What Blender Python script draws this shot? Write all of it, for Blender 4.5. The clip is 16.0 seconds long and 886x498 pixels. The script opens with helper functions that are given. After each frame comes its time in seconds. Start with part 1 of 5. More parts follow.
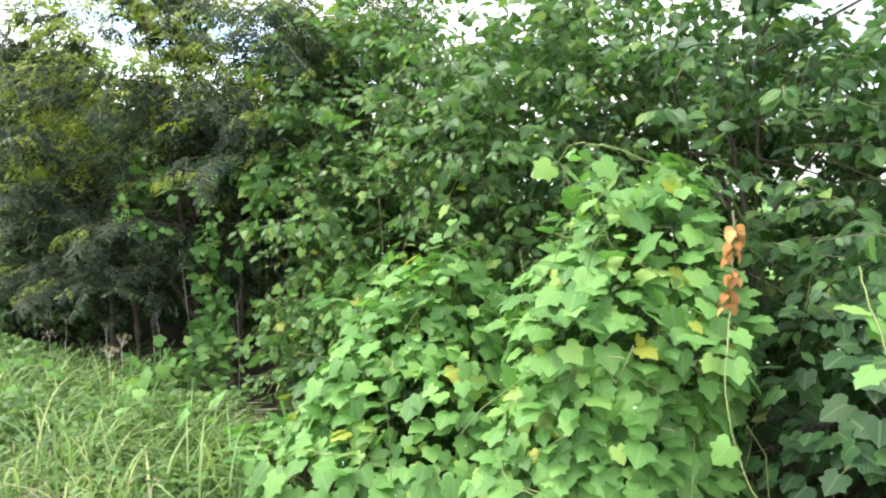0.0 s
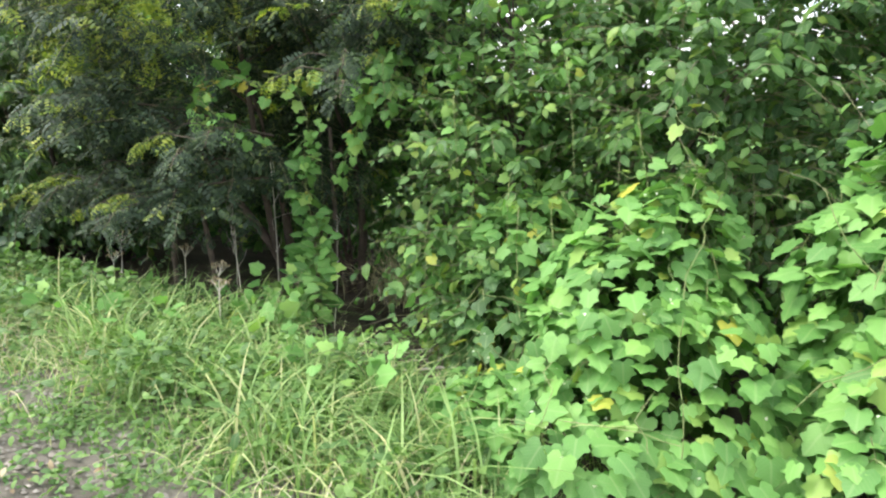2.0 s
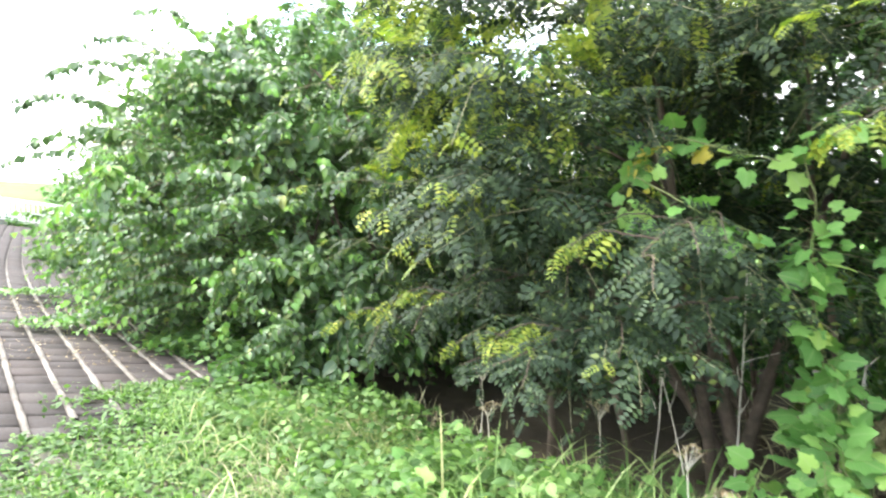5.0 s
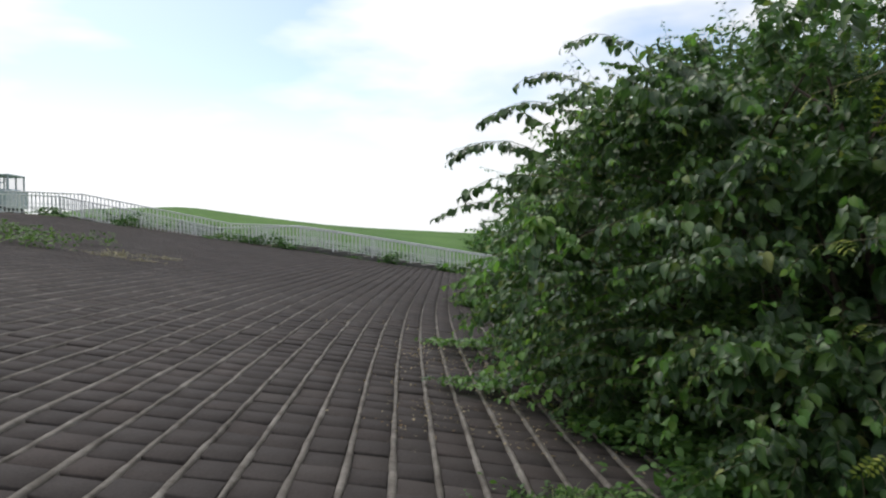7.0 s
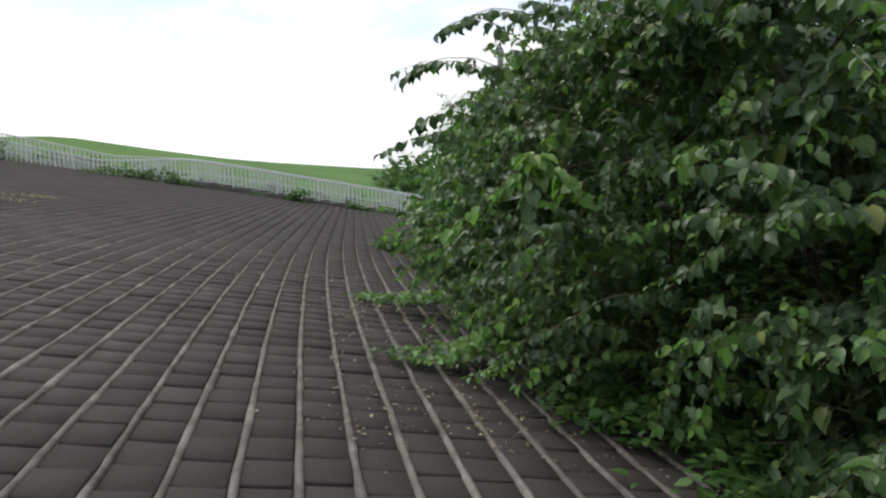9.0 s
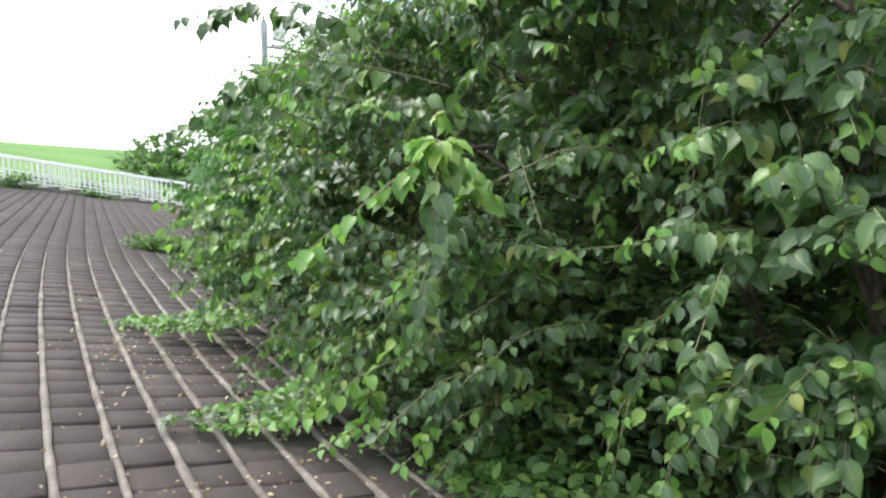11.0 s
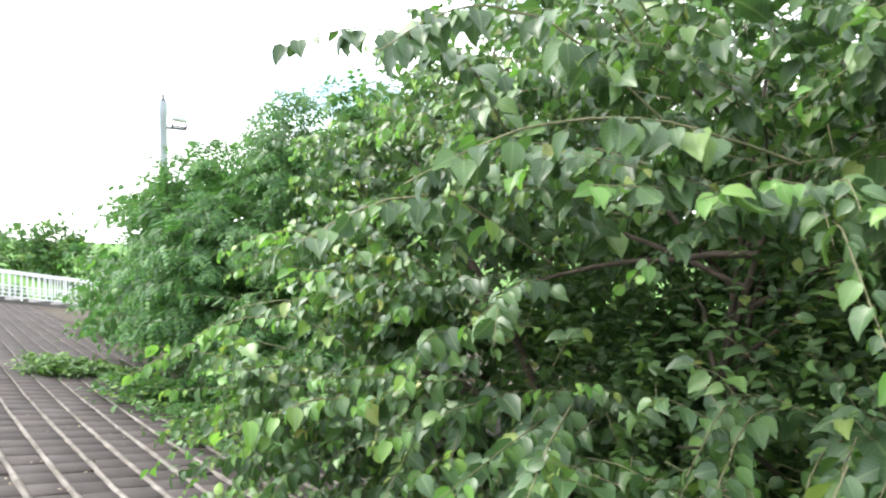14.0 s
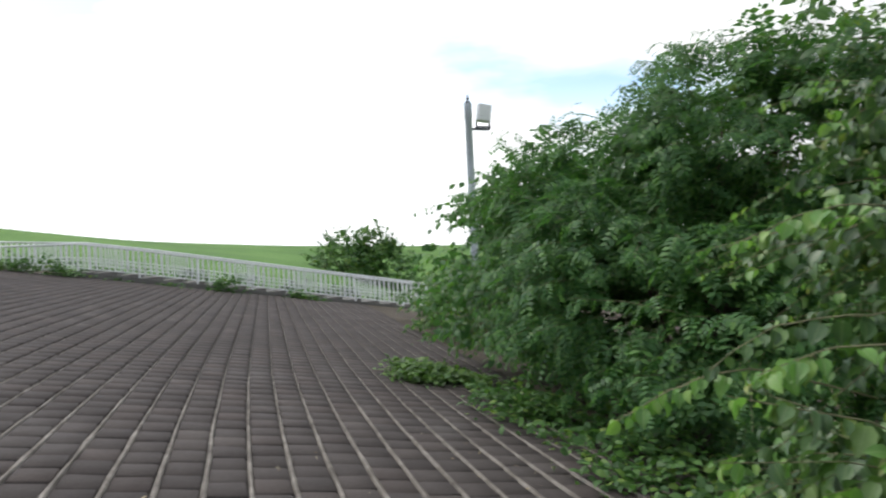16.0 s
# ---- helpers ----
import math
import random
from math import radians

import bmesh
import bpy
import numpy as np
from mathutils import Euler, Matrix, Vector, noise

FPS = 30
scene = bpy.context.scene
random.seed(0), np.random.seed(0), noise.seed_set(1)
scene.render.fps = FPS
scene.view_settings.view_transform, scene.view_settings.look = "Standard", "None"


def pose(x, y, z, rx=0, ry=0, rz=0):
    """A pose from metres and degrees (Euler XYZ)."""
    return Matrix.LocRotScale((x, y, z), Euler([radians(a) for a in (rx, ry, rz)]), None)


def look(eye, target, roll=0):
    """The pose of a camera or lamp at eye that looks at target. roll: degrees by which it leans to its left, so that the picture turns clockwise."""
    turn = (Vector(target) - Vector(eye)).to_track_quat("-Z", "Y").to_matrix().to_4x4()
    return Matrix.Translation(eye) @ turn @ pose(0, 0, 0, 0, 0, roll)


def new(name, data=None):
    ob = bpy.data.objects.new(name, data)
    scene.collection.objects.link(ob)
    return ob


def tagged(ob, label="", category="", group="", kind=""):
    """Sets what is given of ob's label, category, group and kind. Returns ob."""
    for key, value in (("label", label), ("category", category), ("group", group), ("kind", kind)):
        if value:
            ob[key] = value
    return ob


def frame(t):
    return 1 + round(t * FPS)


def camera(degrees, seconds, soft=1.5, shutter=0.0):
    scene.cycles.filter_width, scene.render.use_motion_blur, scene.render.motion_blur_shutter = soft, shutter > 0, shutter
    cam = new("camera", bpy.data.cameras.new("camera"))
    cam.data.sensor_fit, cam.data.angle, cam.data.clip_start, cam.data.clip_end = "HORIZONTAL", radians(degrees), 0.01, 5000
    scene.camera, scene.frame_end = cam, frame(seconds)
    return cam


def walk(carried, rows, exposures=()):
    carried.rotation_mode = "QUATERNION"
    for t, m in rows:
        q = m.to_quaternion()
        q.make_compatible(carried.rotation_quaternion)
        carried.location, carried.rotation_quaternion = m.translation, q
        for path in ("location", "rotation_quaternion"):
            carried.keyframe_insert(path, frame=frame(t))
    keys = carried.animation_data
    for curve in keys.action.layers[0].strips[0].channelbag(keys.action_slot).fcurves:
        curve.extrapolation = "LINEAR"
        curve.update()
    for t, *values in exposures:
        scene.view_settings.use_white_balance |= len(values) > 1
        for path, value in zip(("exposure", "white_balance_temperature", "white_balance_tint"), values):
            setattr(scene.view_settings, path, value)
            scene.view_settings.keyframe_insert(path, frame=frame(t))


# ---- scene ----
cam = camera(66.9, 16.0, soft=2.2, shutter=0.15)
PATH = [
    (0, (-0.395, 1.25, 1.449), (1.153, 2.514, 1.544), 5.8),
    (0.5, (-0.501, 1.743, 1.413), (1.109, 2.927, 1.497), 6.5),
    (1, (-0.751, 2.175, 1.435), (0.783, 3.458, 1.477), 7.8),
    (1.5, (-0.875, 2.557, 1.492), (0.725, 3.755, 1.417), 8.8),
    (2, (-0.812, 3.109, 1.416), (0.848, 4.212, 1.251), 7.1),
    (2.5, (-0.741, 3.555, 1.465), (0.87, 4.74, 1.491), 6.2),
    (3, (-0.619, 3.968, 1.456), (1.007, 5.131, 1.47), 5.5),
    (3.5, (-0.459, 4.44, 1.48), (1.054, 5.748, 1.502), 4.9),
    (4, (-0.381, 4.963, 1.49), (1.052, 6.358, 1.497), 7.5),
    (4.5, (-0.241, 5.378, 1.435), (1.076, 6.882, 1.41), 6.8),
    (5, (-0.201, 5.813, 1.402), (0.981, 7.427, 1.415), 7.1),
    (5.2, (-0.036, 6.088, 1.399), (0.97, 7.813, 1.52), 17),
    (7.3, (-0.199, 7.556, 1.472), (-0.127, 9.555, 1.448), 6.8),
    (7.5, (-0.259, 7.706, 1.468), (-0.181, 9.704, 1.426), 6.5),
    (8, (-0.425, 8.036, 1.508), (-0.203, 10.024, 1.479), 9.5),
    (8.5, (-0.455, 8.396, 1.466), (-0.177, 10.374, 1.363), 8.7),
    (9, (-0.471, 8.758, 1.477), (-0.04, 10.705, 1.324), 8.5),
    (9.5, (-0.5, 9.142, 1.441), (0.193, 11.015, 1.33), 10.1),
    (9.7, (-0.48, 9.271, 1.499), (0.283, 11.115, 1.368), 9.8),
    (11.8, (-0.66, 11.018, 1.494), (0.592, 12.575, 1.407), 7.9),
    (12, (-0.677, 11.164, 1.501), (0.62, 12.684, 1.411), 8.0),
    (12.5, (-0.764, 11.576, 1.573), (0.609, 13.029, 1.621), 8.6),
    (13, (-0.819, 12.022, 1.552), (0.488, 13.535, 1.612), 8.9),
    (13.5, (-0.839, 12.513, 1.598), (0.432, 14.052, 1.722), 7.2),
    (14, (-0.906, 12.971, 1.607), (0.422, 14.453, 1.806), 6.7),
    (14.5, (-0.904, 13.474, 1.549), (0.35, 15.016, 1.769), 5.0),
    (15, (-0.959, 14.001, 1.539), (0.199, 15.625, 1.686), 4.2),
    (15.5, (-1.147, 14.533, 1.583), (-0.123, 16.246, 1.709), 5.5),
    (16, (-1.24, 15.087, 1.537), (-0.594, 16.977, 1.632), 6.3),
]
EXPOSURES = [(0, 1.17), (2.5, 1.18), (3.0, 1.24), (3.5, 1.55), (4, 1.98), (5.2, 2.02), (7.3, -1.05), (8.5, -1.0), (9.2, -0.55), (9.7, -0.05), (11.8, 1.2), (12.3, 1.47), (13.0, 1.62), (13.7, 1.4), (14.5, 0.98), (15.5, 0.27), (16, -0.35)]
TILT = Matrix.Rotation(radians(9.5), 4, "Y")
walk(cam, [(t, TILT @ look(eye, target, roll)) for t, eye, target, roll in PATH], EXPOSURES)

# ---- world and sun: bright broken cloud ----
SUN_EL, SUN_AZ = radians(50), radians(328)
world = bpy.data.worlds.new("sky")
world.use_nodes = True
scene.world = world
wn, wl = world.node_tree.nodes, world.node_tree.links
wn.clear()
out = wn.new("ShaderNodeOutputWorld")
bg = wn.new("ShaderNodeBackground")
sky = wn.new("ShaderNodeTexSky")
sky.sky_type, sky.sun_disc, sky.sun_elevation, sky.sun_rotation = "NISHITA", False, SUN_EL, SUN_AZ
gain = wn.new("ShaderNodeVectorMath")
gain.operation = "SCALE"
gain.inputs["Scale"].default_value = 0.42
coord = wn.new("ShaderNodeTexCoord")
mapping = wn.new("ShaderNodeMapping")
mapping.inputs["Scale"].default_value, mapping.inputs["Rotation"].default_value = (1.0, 1.0, 3.2), (0, 0, radians(-60))
cloud = wn.new("ShaderNodeTexNoise")
cloud.inputs["Scale"].default_value, cloud.inputs["Detail"].default_value = 2.2, 5.0
ramp = wn.new("ShaderNodeValToRGB")
ramp.color_ramp.elements[0].position, ramp.color_ramp.elements[1].position = 0.36, 0.53
mix = wn.new("ShaderNodeMix")
mix.data_type = "RGBA"
glow = wn.new("ShaderNodeVectorMath")
glow.operation = "DOT_PRODUCT"
glow.inputs[1].default_value = (math.sin(SUN_AZ) * math.cos(SUN_EL), math.cos(SUN_AZ) * math.cos(SUN_EL), math.sin(SUN_EL))
bright = wn.new("ShaderNodeMapRange")
bright.inputs["From Min"].default_value, bright.inputs["To Min"].default_value, bright.inputs["To Max"].default_value = -0.2, 1.5, 3.5
white = wn.new("ShaderNodeVectorMath")
white.operation = "SCALE"
white.inputs[0].default_value = (1.0, 1.01, 1.03)
wl.new(coord.outputs["Generated"], glow.inputs[0])
wl.new(glow.outputs["Value"], bright.inputs["Value"])
wl.new(bright.outputs[0], white.inputs["Scale"])
wl.new(white.outputs["Vector"], mix.inputs["B"])
wl.new(coord.outputs["Generated"], mapping.inputs["Vector"])
wl.new(mapping.outputs["Vector"], cloud.inputs["Vector"])
wl.new(cloud.outputs["Fac"], ramp.inputs["Fac"])
wl.new(sky.outputs["Color"], gain.inputs[0])
wl.new(gain.outputs["Vector"], mix.inputs["A"])
part_z = wn.new("ShaderNodeSeparateXYZ")
haze = wn.new("ShaderNodeMapRange")
haze.inputs["From Min"].default_value, haze.inputs["From Max"].default_value, haze.inputs["To Min"].default_value, haze.inputs["To Max"].default_value = 0.05, 0.22, 1.0, 0.0
most = wn.new("ShaderNodeMath")
most.operation = "MAXIMUM"
wl.new(coord.outputs["Generated"], part_z.inputs[0])
wl.new(part_z.outputs["Z"], haze.inputs["Value"])
wl.new(ramp.outputs["Color"], most.inputs[0])
wl.new(haze.outputs[0], most.inputs[1])
wl.new(most.outputs[0], mix.inputs["Factor"])
wl.new(mix.outputs["Result"], bg.inputs["Color"])
wl.new(bg.outputs["Background"], out.inputs["Surface"])
bg.inputs["Strength"].default_value = 0.7
sun = new("sun", bpy.data.lights.new("sun", "SUN"))
sun.data.energy, sun.data.angle, sun.data.color = 2.0, radians(14), (1.0, 0.95, 0.86)
sun_from = Vector((math.sin(SUN_AZ) * math.cos(SUN_EL), math.cos(SUN_AZ) * math.cos(SUN_EL), math.sin(SUN_EL)))
sun.matrix_world = look(sun_from * 60, (0, 0, 0))

# ---- materials ----
def material(name, rough=0.8, spec=0.3):
    m = bpy.data.materials.new(name)
    m.use_nodes = True
    n = m.node_tree.nodes
    p = n["Principled BSDF"]
    p.inputs["Roughness"].default_value = rough
    p.inputs["Specular IOR Level"].default_value = spec
    return m, n, m.node_tree.links, p


def ramp_node(n, stops):
    r = n.new("ShaderNodeValToRGB")
    e = r.color_ramp.elements
    while len(e) < len(stops):
        e.new(0.5)
    for k, (pos, col) in enumerate(stops):
        e[k].position, e[k].color = pos, (*col, 1)
    return r


def noise_node(n, l, scale, detail=4.0, rough=0.55, where="Object"):
    c = n.new("ShaderNodeTexCoord")
    t = n.new("ShaderNodeTexNoise")
    t.inputs["Scale"].default_value, t.inputs["Detail"].default_value, t.inputs["Roughness"].default_value = scale, detail, rough
    l.new(c.outputs[where], t.inputs["Vector"])
    return t


def blend(n, l, kind, fac, a, b):
    m = n.new("ShaderNodeMix")
    m.data_type, m.blend_type = "RGBA", kind
    for key, v in (("Factor", fac), ("A", a), ("B", b)):
        if hasattr(v, "is_linked"):
            l.new(v, m.inputs[key] if key == "Factor" else [s for s in m.inputs if s.name == key and s.type == "RGBA"][0])
        elif key == "Factor":
            m.inputs[0].default_value = v
        else:
            [s for s in m.inputs if s.name == key and s.type == "RGBA"][0].default_value = (*v, 1)
    return [s for s in m.outputs if s.type == "RGBA"][0]


def bump(n, l, p, height, strength, distance=0.01):
    b = n.new("ShaderNodeBump")
    b.inputs["Strength"].default_value, b.inputs["Distance"].default_value = strength, distance
    l.new(height, b.inputs["Height"])
    l.new(b.outputs["Normal"], p.inputs["Normal"])


def leaf_material(name, stops, translucent=0.35, rough=0.5, vein=0.25, spec=0.35, single=False):
    """Leaf: each island its own tone, a pale midrib and side veins by the leaf's own coordinates, light through the blade."""
    m, n, l, p = material(name, rough, spec)
    g = n.new("ShaderNodeObjectInfo" if single else "ShaderNodeNewGeometry")
    r = ramp_node(n, [(s, (c[0] * 1.0, c[1] * 1.05, c[2] * 0.95)) for s, c in stops])
    l.new(g.outputs["Random" if single else "Random Per Island"], r.inputs["Fac"])
    uv = n.new("ShaderNodeTexCoord")
    sep = n.new("ShaderNodeSeparateXYZ")
    l.new(uv.outputs["UV"], sep.inputs[0])
    a = n.new("ShaderNodeMath")
    a.operation, a.inputs[1].default_value = "SUBTRACT", 0.5
    l.new(sep.outputs["X"], a.inputs[0])
    b = n.new("ShaderNodeMath")
    b.operation = "ABSOLUTE"
    l.new(a.outputs[0], b.inputs[0])
    rib = n.new("ShaderNodeMapRange")
    rib.inputs["From Min"].default_value, rib.inputs["From Max"].default_value = 0.05, 0.015
    l.new(b.outputs[0], rib.inputs["Value"])
    side = n.new("ShaderNodeMath")
    side.operation, side.inputs[1].default_value = "MULTIPLY_ADD", -0.9
    l.new(b.outputs[0], side.inputs[0])
    l.new(sep.outputs["Y"], side.inputs[2])
    wave = n.new("ShaderNodeMath")
    wave.operation, wave.inputs[1].default_value = "PINGPONG", 0.07
    l.new(side.outputs[0], wave.inputs[0])
    lines = n.new("ShaderNodeMapRange")
    lines.inputs["From Min"].default_value, lines.inputs["From Max"].default_value = 0.016, 0.004
    lines.inputs["To Max"].default_value = 0.6
    l.new(wave.outputs[0], lines.inputs["Value"])
    both = n.new("ShaderNodeMath")
    both.operation = "MAXIMUM"
    l.new(rib.outputs[0], both.inputs[0])
    l.new(lines.outputs[0], both.inputs[1])
    amount = n.new("ShaderNodeMath")
    amount.operation, amount.inputs[1].default_value = "MULTIPLY", vein
    l.new(both.outputs[0], amount.inputs[0])
    patch = noise_node(n, l, 3.0, 3.0)
    dap = ramp_node(n, [(0.3, (0.7, 0.74, 0.7)), (0.7, (1.15, 1.12, 1.0))])
    l.new(patch.outputs["Fac"], dap.inputs["Fac"])
    toned = blend(n, l, "MULTIPLY", 0.8, r.outputs["Color"], dap.outputs["Color"])
    col = blend(n, l, "MIX", amount.outputs[0], toned, (0.34, 0.42, 0.2))
    l.new(col, p.inputs["Base Color"])
    fine = noise_node(n, l, 60.0, 2.0)
    bump(n, l, p, fine.outputs["Fac"], 0.25, 0.004)
    tr = n.new("ShaderNodeBsdfTranslucent")
    warm = blend(n, l, "MULTIPLY", 1.0, col, (1.15, 1.3, 0.75))
    l.new(warm, tr.inputs["Color"])
    ms = n.new("ShaderNodeMixShader")
    ms.inputs[0].default_value = translucent
    l.new(p.outputs[0], ms.inputs[1])
    l.new(tr.outputs[0], ms.inputs[2])
    l.new(ms.outputs[0], n["Material Output"].inputs["Surface"])
    return m


def plain(name, stops, scale, rough=0.8, fine=40.0, bumpy=0.4, dist=0.01, spec=0.3, metal=0.0, island=0.0, obj=0.0):
    """A rough surface: large stains, fine grain, relief; optionally a tone for each island or object."""
    m, n, l, p = material(name, rough, spec)
    p.inputs["Metallic"].default_value = metal
    big = noise_node(n, l, scale, 6.0, 0.6)
    r = ramp_node(n, stops)
    l.new(big.outputs["Fac"], r.inputs["Fac"])
    small = noise_node(n, l, fine, 5.0, 0.7)
    g = ramp_node(n, [(0.25, (0.72, 0.72, 0.72)), (0.75, (1.22, 1.22, 1.22))])
    l.new(small.outputs["Fac"], g.inputs["Fac"])
    col = blend(n, l, "MULTIPLY", 0.8, r.outputs["Color"], g.outputs["Color"])
    if island or obj:
        rnd = n.new("ShaderNodeNewGeometry").outputs["Random Per Island"] if island else n.new("ShaderNodeObjectInfo").outputs["Random"]
        k = ramp_node(n, [(0.0, (0.86, 0.86, 0.87)), (0.6, (1.0, 1.0, 1.0)), (0.88, (1.08, 1.02, 1.0)), (1.0, (1.3, 1.29, 1.27))])
        l.new(rnd, k.inputs["Fac"])
        col = blend(n, l, "MULTIPLY", island or obj, col, k.outputs["Color"])
    l.new(col, p.inputs["Base Color"])
    bump(n, l, p, small.outputs["Fac"], bumpy, dist)
    return m


VINE = leaf_material("vine_leaf", [(0.0, (0.09, 0.205, 0.058)), (0.5, (0.145, 0.3, 0.085)), (0.85, (0.21, 0.38, 0.11)), (0.97, (0.28, 0.4, 0.11)), (1.0, (0.5, 0.46, 0.08))], 0.35, 0.55, 0.22)
VINE_ONE = leaf_material("near_vine_leaf", [(0.0, (0.09, 0.205, 0.058)), (0.5, (0.145, 0.3, 0.085)), (0.85, (0.21, 0.38, 0.11)), (0.97, (0.28, 0.4, 0.11)), (1.0, (0.5, 0.46, 0.08))], 0.35, 0.55, 0.22, single=True)
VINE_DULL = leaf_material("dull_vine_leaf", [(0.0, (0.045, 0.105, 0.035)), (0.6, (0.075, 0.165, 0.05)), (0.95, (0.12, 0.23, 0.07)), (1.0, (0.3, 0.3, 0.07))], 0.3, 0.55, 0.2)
# Older dark-green leaves, darkened further for the shade on the mound's right flank.
VINE_DARK = leaf_material("old_shaded_vine_leaf", [(0.0, (0.022, 0.058, 0.024)), (0.6, (0.038, 0.095, 0.034)), (0.95, (0.065, 0.14, 0.045)), (1.0, (0.22, 0.22, 0.06))], 0.3, 0.55, 0.2)
MULBERRY = leaf_material("mulberry_leaf", [(0.0, (0.042, 0.085, 0.038)), (0.5, (0.066, 0.13, 0.052)), (0.85, (0.102, 0.19, 0.06)), (0.97, (0.15, 0.24, 0.066)), (1.0, (0.3, 0.31, 0.085))], 0.3, 0.42, 0.2, 0.55)
YOUNG = leaf_material("young_mulberry_leaf", [(0.0, (0.1, 0.22, 0.05)), (0.6, (0.16, 0.32, 0.08)), (1.0, (0.24, 0.36, 0.09))], 0.4, 0.42, 0.3, 0.45)
LOCUST = leaf_material("locust_leaf", [(0.0, (0.02, 0.035, 0.023)), (0.6, (0.034, 0.056, 0.032)), (0.93, (0.06, 0.09, 0.04)), (1.0, (0.17, 0.2, 0.06))], 0.2, 0.6, 0.0, 0.25)
LOCUST_TIP = leaf_material("locust_young_leaf", [(0.0, (0.12, 0.18, 0.04)), (0.6, (0.24, 0.29, 0.055)), (1.0, (0.4, 0.4, 0.08))], 0.4, 0.55, 0.0)
SHRUB = leaf_material("shrub_leaf", [(0.0, (0.04, 0.1, 0.035)), (0.5, (0.065, 0.15, 0.045)), (0.9, (0.1, 0.21, 0.05)), (1.0, (0.2, 0.28, 0.06))], 0.35, 0.5, 0.15)
BRIGHT_SHRUB = leaf_material("light_shrub_leaf", [(0.0, (0.055, 0.12, 0.042)), (0.5, (0.088, 0.18, 0.057)), (0.9, (0.14, 0.255, 0.072)), (1.0, (0.24, 0.32, 0.08))], 0.4, 0.5, 0.15)
# Darker copy of the shrub leaf, with shade put into its colour.
SHADED_SHRUB = leaf_material("shaded_shrub_leaf", [(0.0, (0.03, 0.075, 0.03)), (0.5, (0.048, 0.115, 0.038)), (0.9, (0.08, 0.17, 0.045)), (1.0, (0.17, 0.25, 0.06))], 0.3, 0.5, 0.15, 0.3)
WALNUT = leaf_material("walnut_leaf", [(0.0, (0.045, 0.115, 0.045)), (0.6, (0.075, 0.18, 0.06)), (1.0, (0.13, 0.26, 0.07))], 0.38, 0.5, 0.1)
GRASS = leaf_material("grass_blade", [(0.0, (0.12, 0.2, 0.06)), (0.5, (0.2, 0.31, 0.11)), (0.8, (0.3, 0.4, 0.17)), (1.0, (0.5, 0.45, 0.27))], 0.35, 0.55, 0.0)
WEED = leaf_material("weed_leaf", [(0.0, (0.05, 0.105, 0.032)), (0.6, (0.095, 0.185, 0.05)), (1.0, (0.17, 0.27, 0.08))], 0.35, 0.55, 0.15)
DRY = leaf_material("dry_leaf", [(0.0, (0.19, 0.12, 0.08)), (0.5, (0.33, 0.24, 0.175)), (1.0, (0.52, 0.43, 0.36))], 0.15, 0.8, 0.1)
RUST = leaf_material("withered_leaf", [(0.0, (0.25, 0.1, 0.03)), (0.6, (0.42, 0.19, 0.06)), (1.0, (0.55, 0.32, 0.14))], 0.2, 0.8, 0.1)
STRAW = leaf_material("straw", [(0.0, (0.34, 0.28, 0.19)), (1.0, (0.58, 0.51, 0.39))], 0.15, 0.8, 0.0)
BARK = plain("bark", [(0.3, (0.05, 0.04, 0.03)), (0.7, (0.13, 0.1, 0.075))], 9.0, 0.9, 60.0, 0.8, 0.01)
TWIG = plain("twig_bark", [(0.3, (0.13, 0.14, 0.07)), (0.7, (0.24, 0.22, 0.13))], 7.0, 0.8, 60.0, 0.4, 0.004)
STEM = plain("green_stem", [(0.3, (0.14, 0.2, 0.06)), (0.7, (0.26, 0.28, 0.12))], 9.0, 0.7, 50.0, 0.3, 0.004)
PALE_STEM = plain("pale_dry_stem", [(0.3, (0.42, 0.38, 0.3)), (0.7, (0.62, 0.58, 0.5))], 8.0, 0.8, 50.0, 0.3, 0.004)
BLOCK = plain("concrete_block", [(0.3, (0.054, 0.047, 0.044)), (0.55, (0.072, 0.063, 0.059)), (0.75, (0.094, 0.085, 0.08))], 1.3, 0.88, 55.0, 0.55, 0.006, 0.1, island=0.7)
BLOCK_ONE = plain("concrete_block_near", [(0.3, (0.054, 0.047, 0.044)), (0.55, (0.072, 0.063, 0.059)), (0.75, (0.094, 0.085, 0.08))], 1.3, 0.88, 55.0, 0.55, 0.006, 0.1, obj=0.7)
GRAVEL = plain("gravel", [(0.25, (0.1, 0.09, 0.07)), (0.55, (0.2, 0.18, 0.15)), (0.8, (0.3, 0.28, 0.24))], 2.5, 0.95, 70.0, 1.0, 0.02)
PEBBLE = plain("pebble", [(0.3, (0.14, 0.125, 0.1)), (0.7, (0.32, 0.3, 0.26))], 6.0, 0.9, 60.0, 0.4, 0.004, island=1.0)
MORTAR = plain("mortar", [(0.3, (0.095, 0.084, 0.072)), (0.5, (0.175, 0.158, 0.138)), (0.75, (0.31, 0.286, 0.256))], 4.0, 0.9, 45.0, 0.7, 0.01, 0.15)
JOINT = plain("joint_dirt", [(0.3, (0.03, 0.027, 0.024)), (0.7, (0.055, 0.05, 0.043))], 4.0, 0.95, 50.0, 0.6, 0.01)
SOIL = plain("soil", [(0.25, (0.035, 0.028, 0.02)), (0.55, (0.075, 0.06, 0.042)), (0.8, (0.13, 0.11, 0.08))], 1.2, 0.95, 30.0, 0.8, 0.03)
TURF = plain("turf", [(0.25, (0.06, 0.135, 0.025)), (0.5, (0.088, 0.185, 0.034)), (0.8, (0.13, 0.24, 0.05))], 0.12, 0.95, 3.0, 0.8, 0.06)
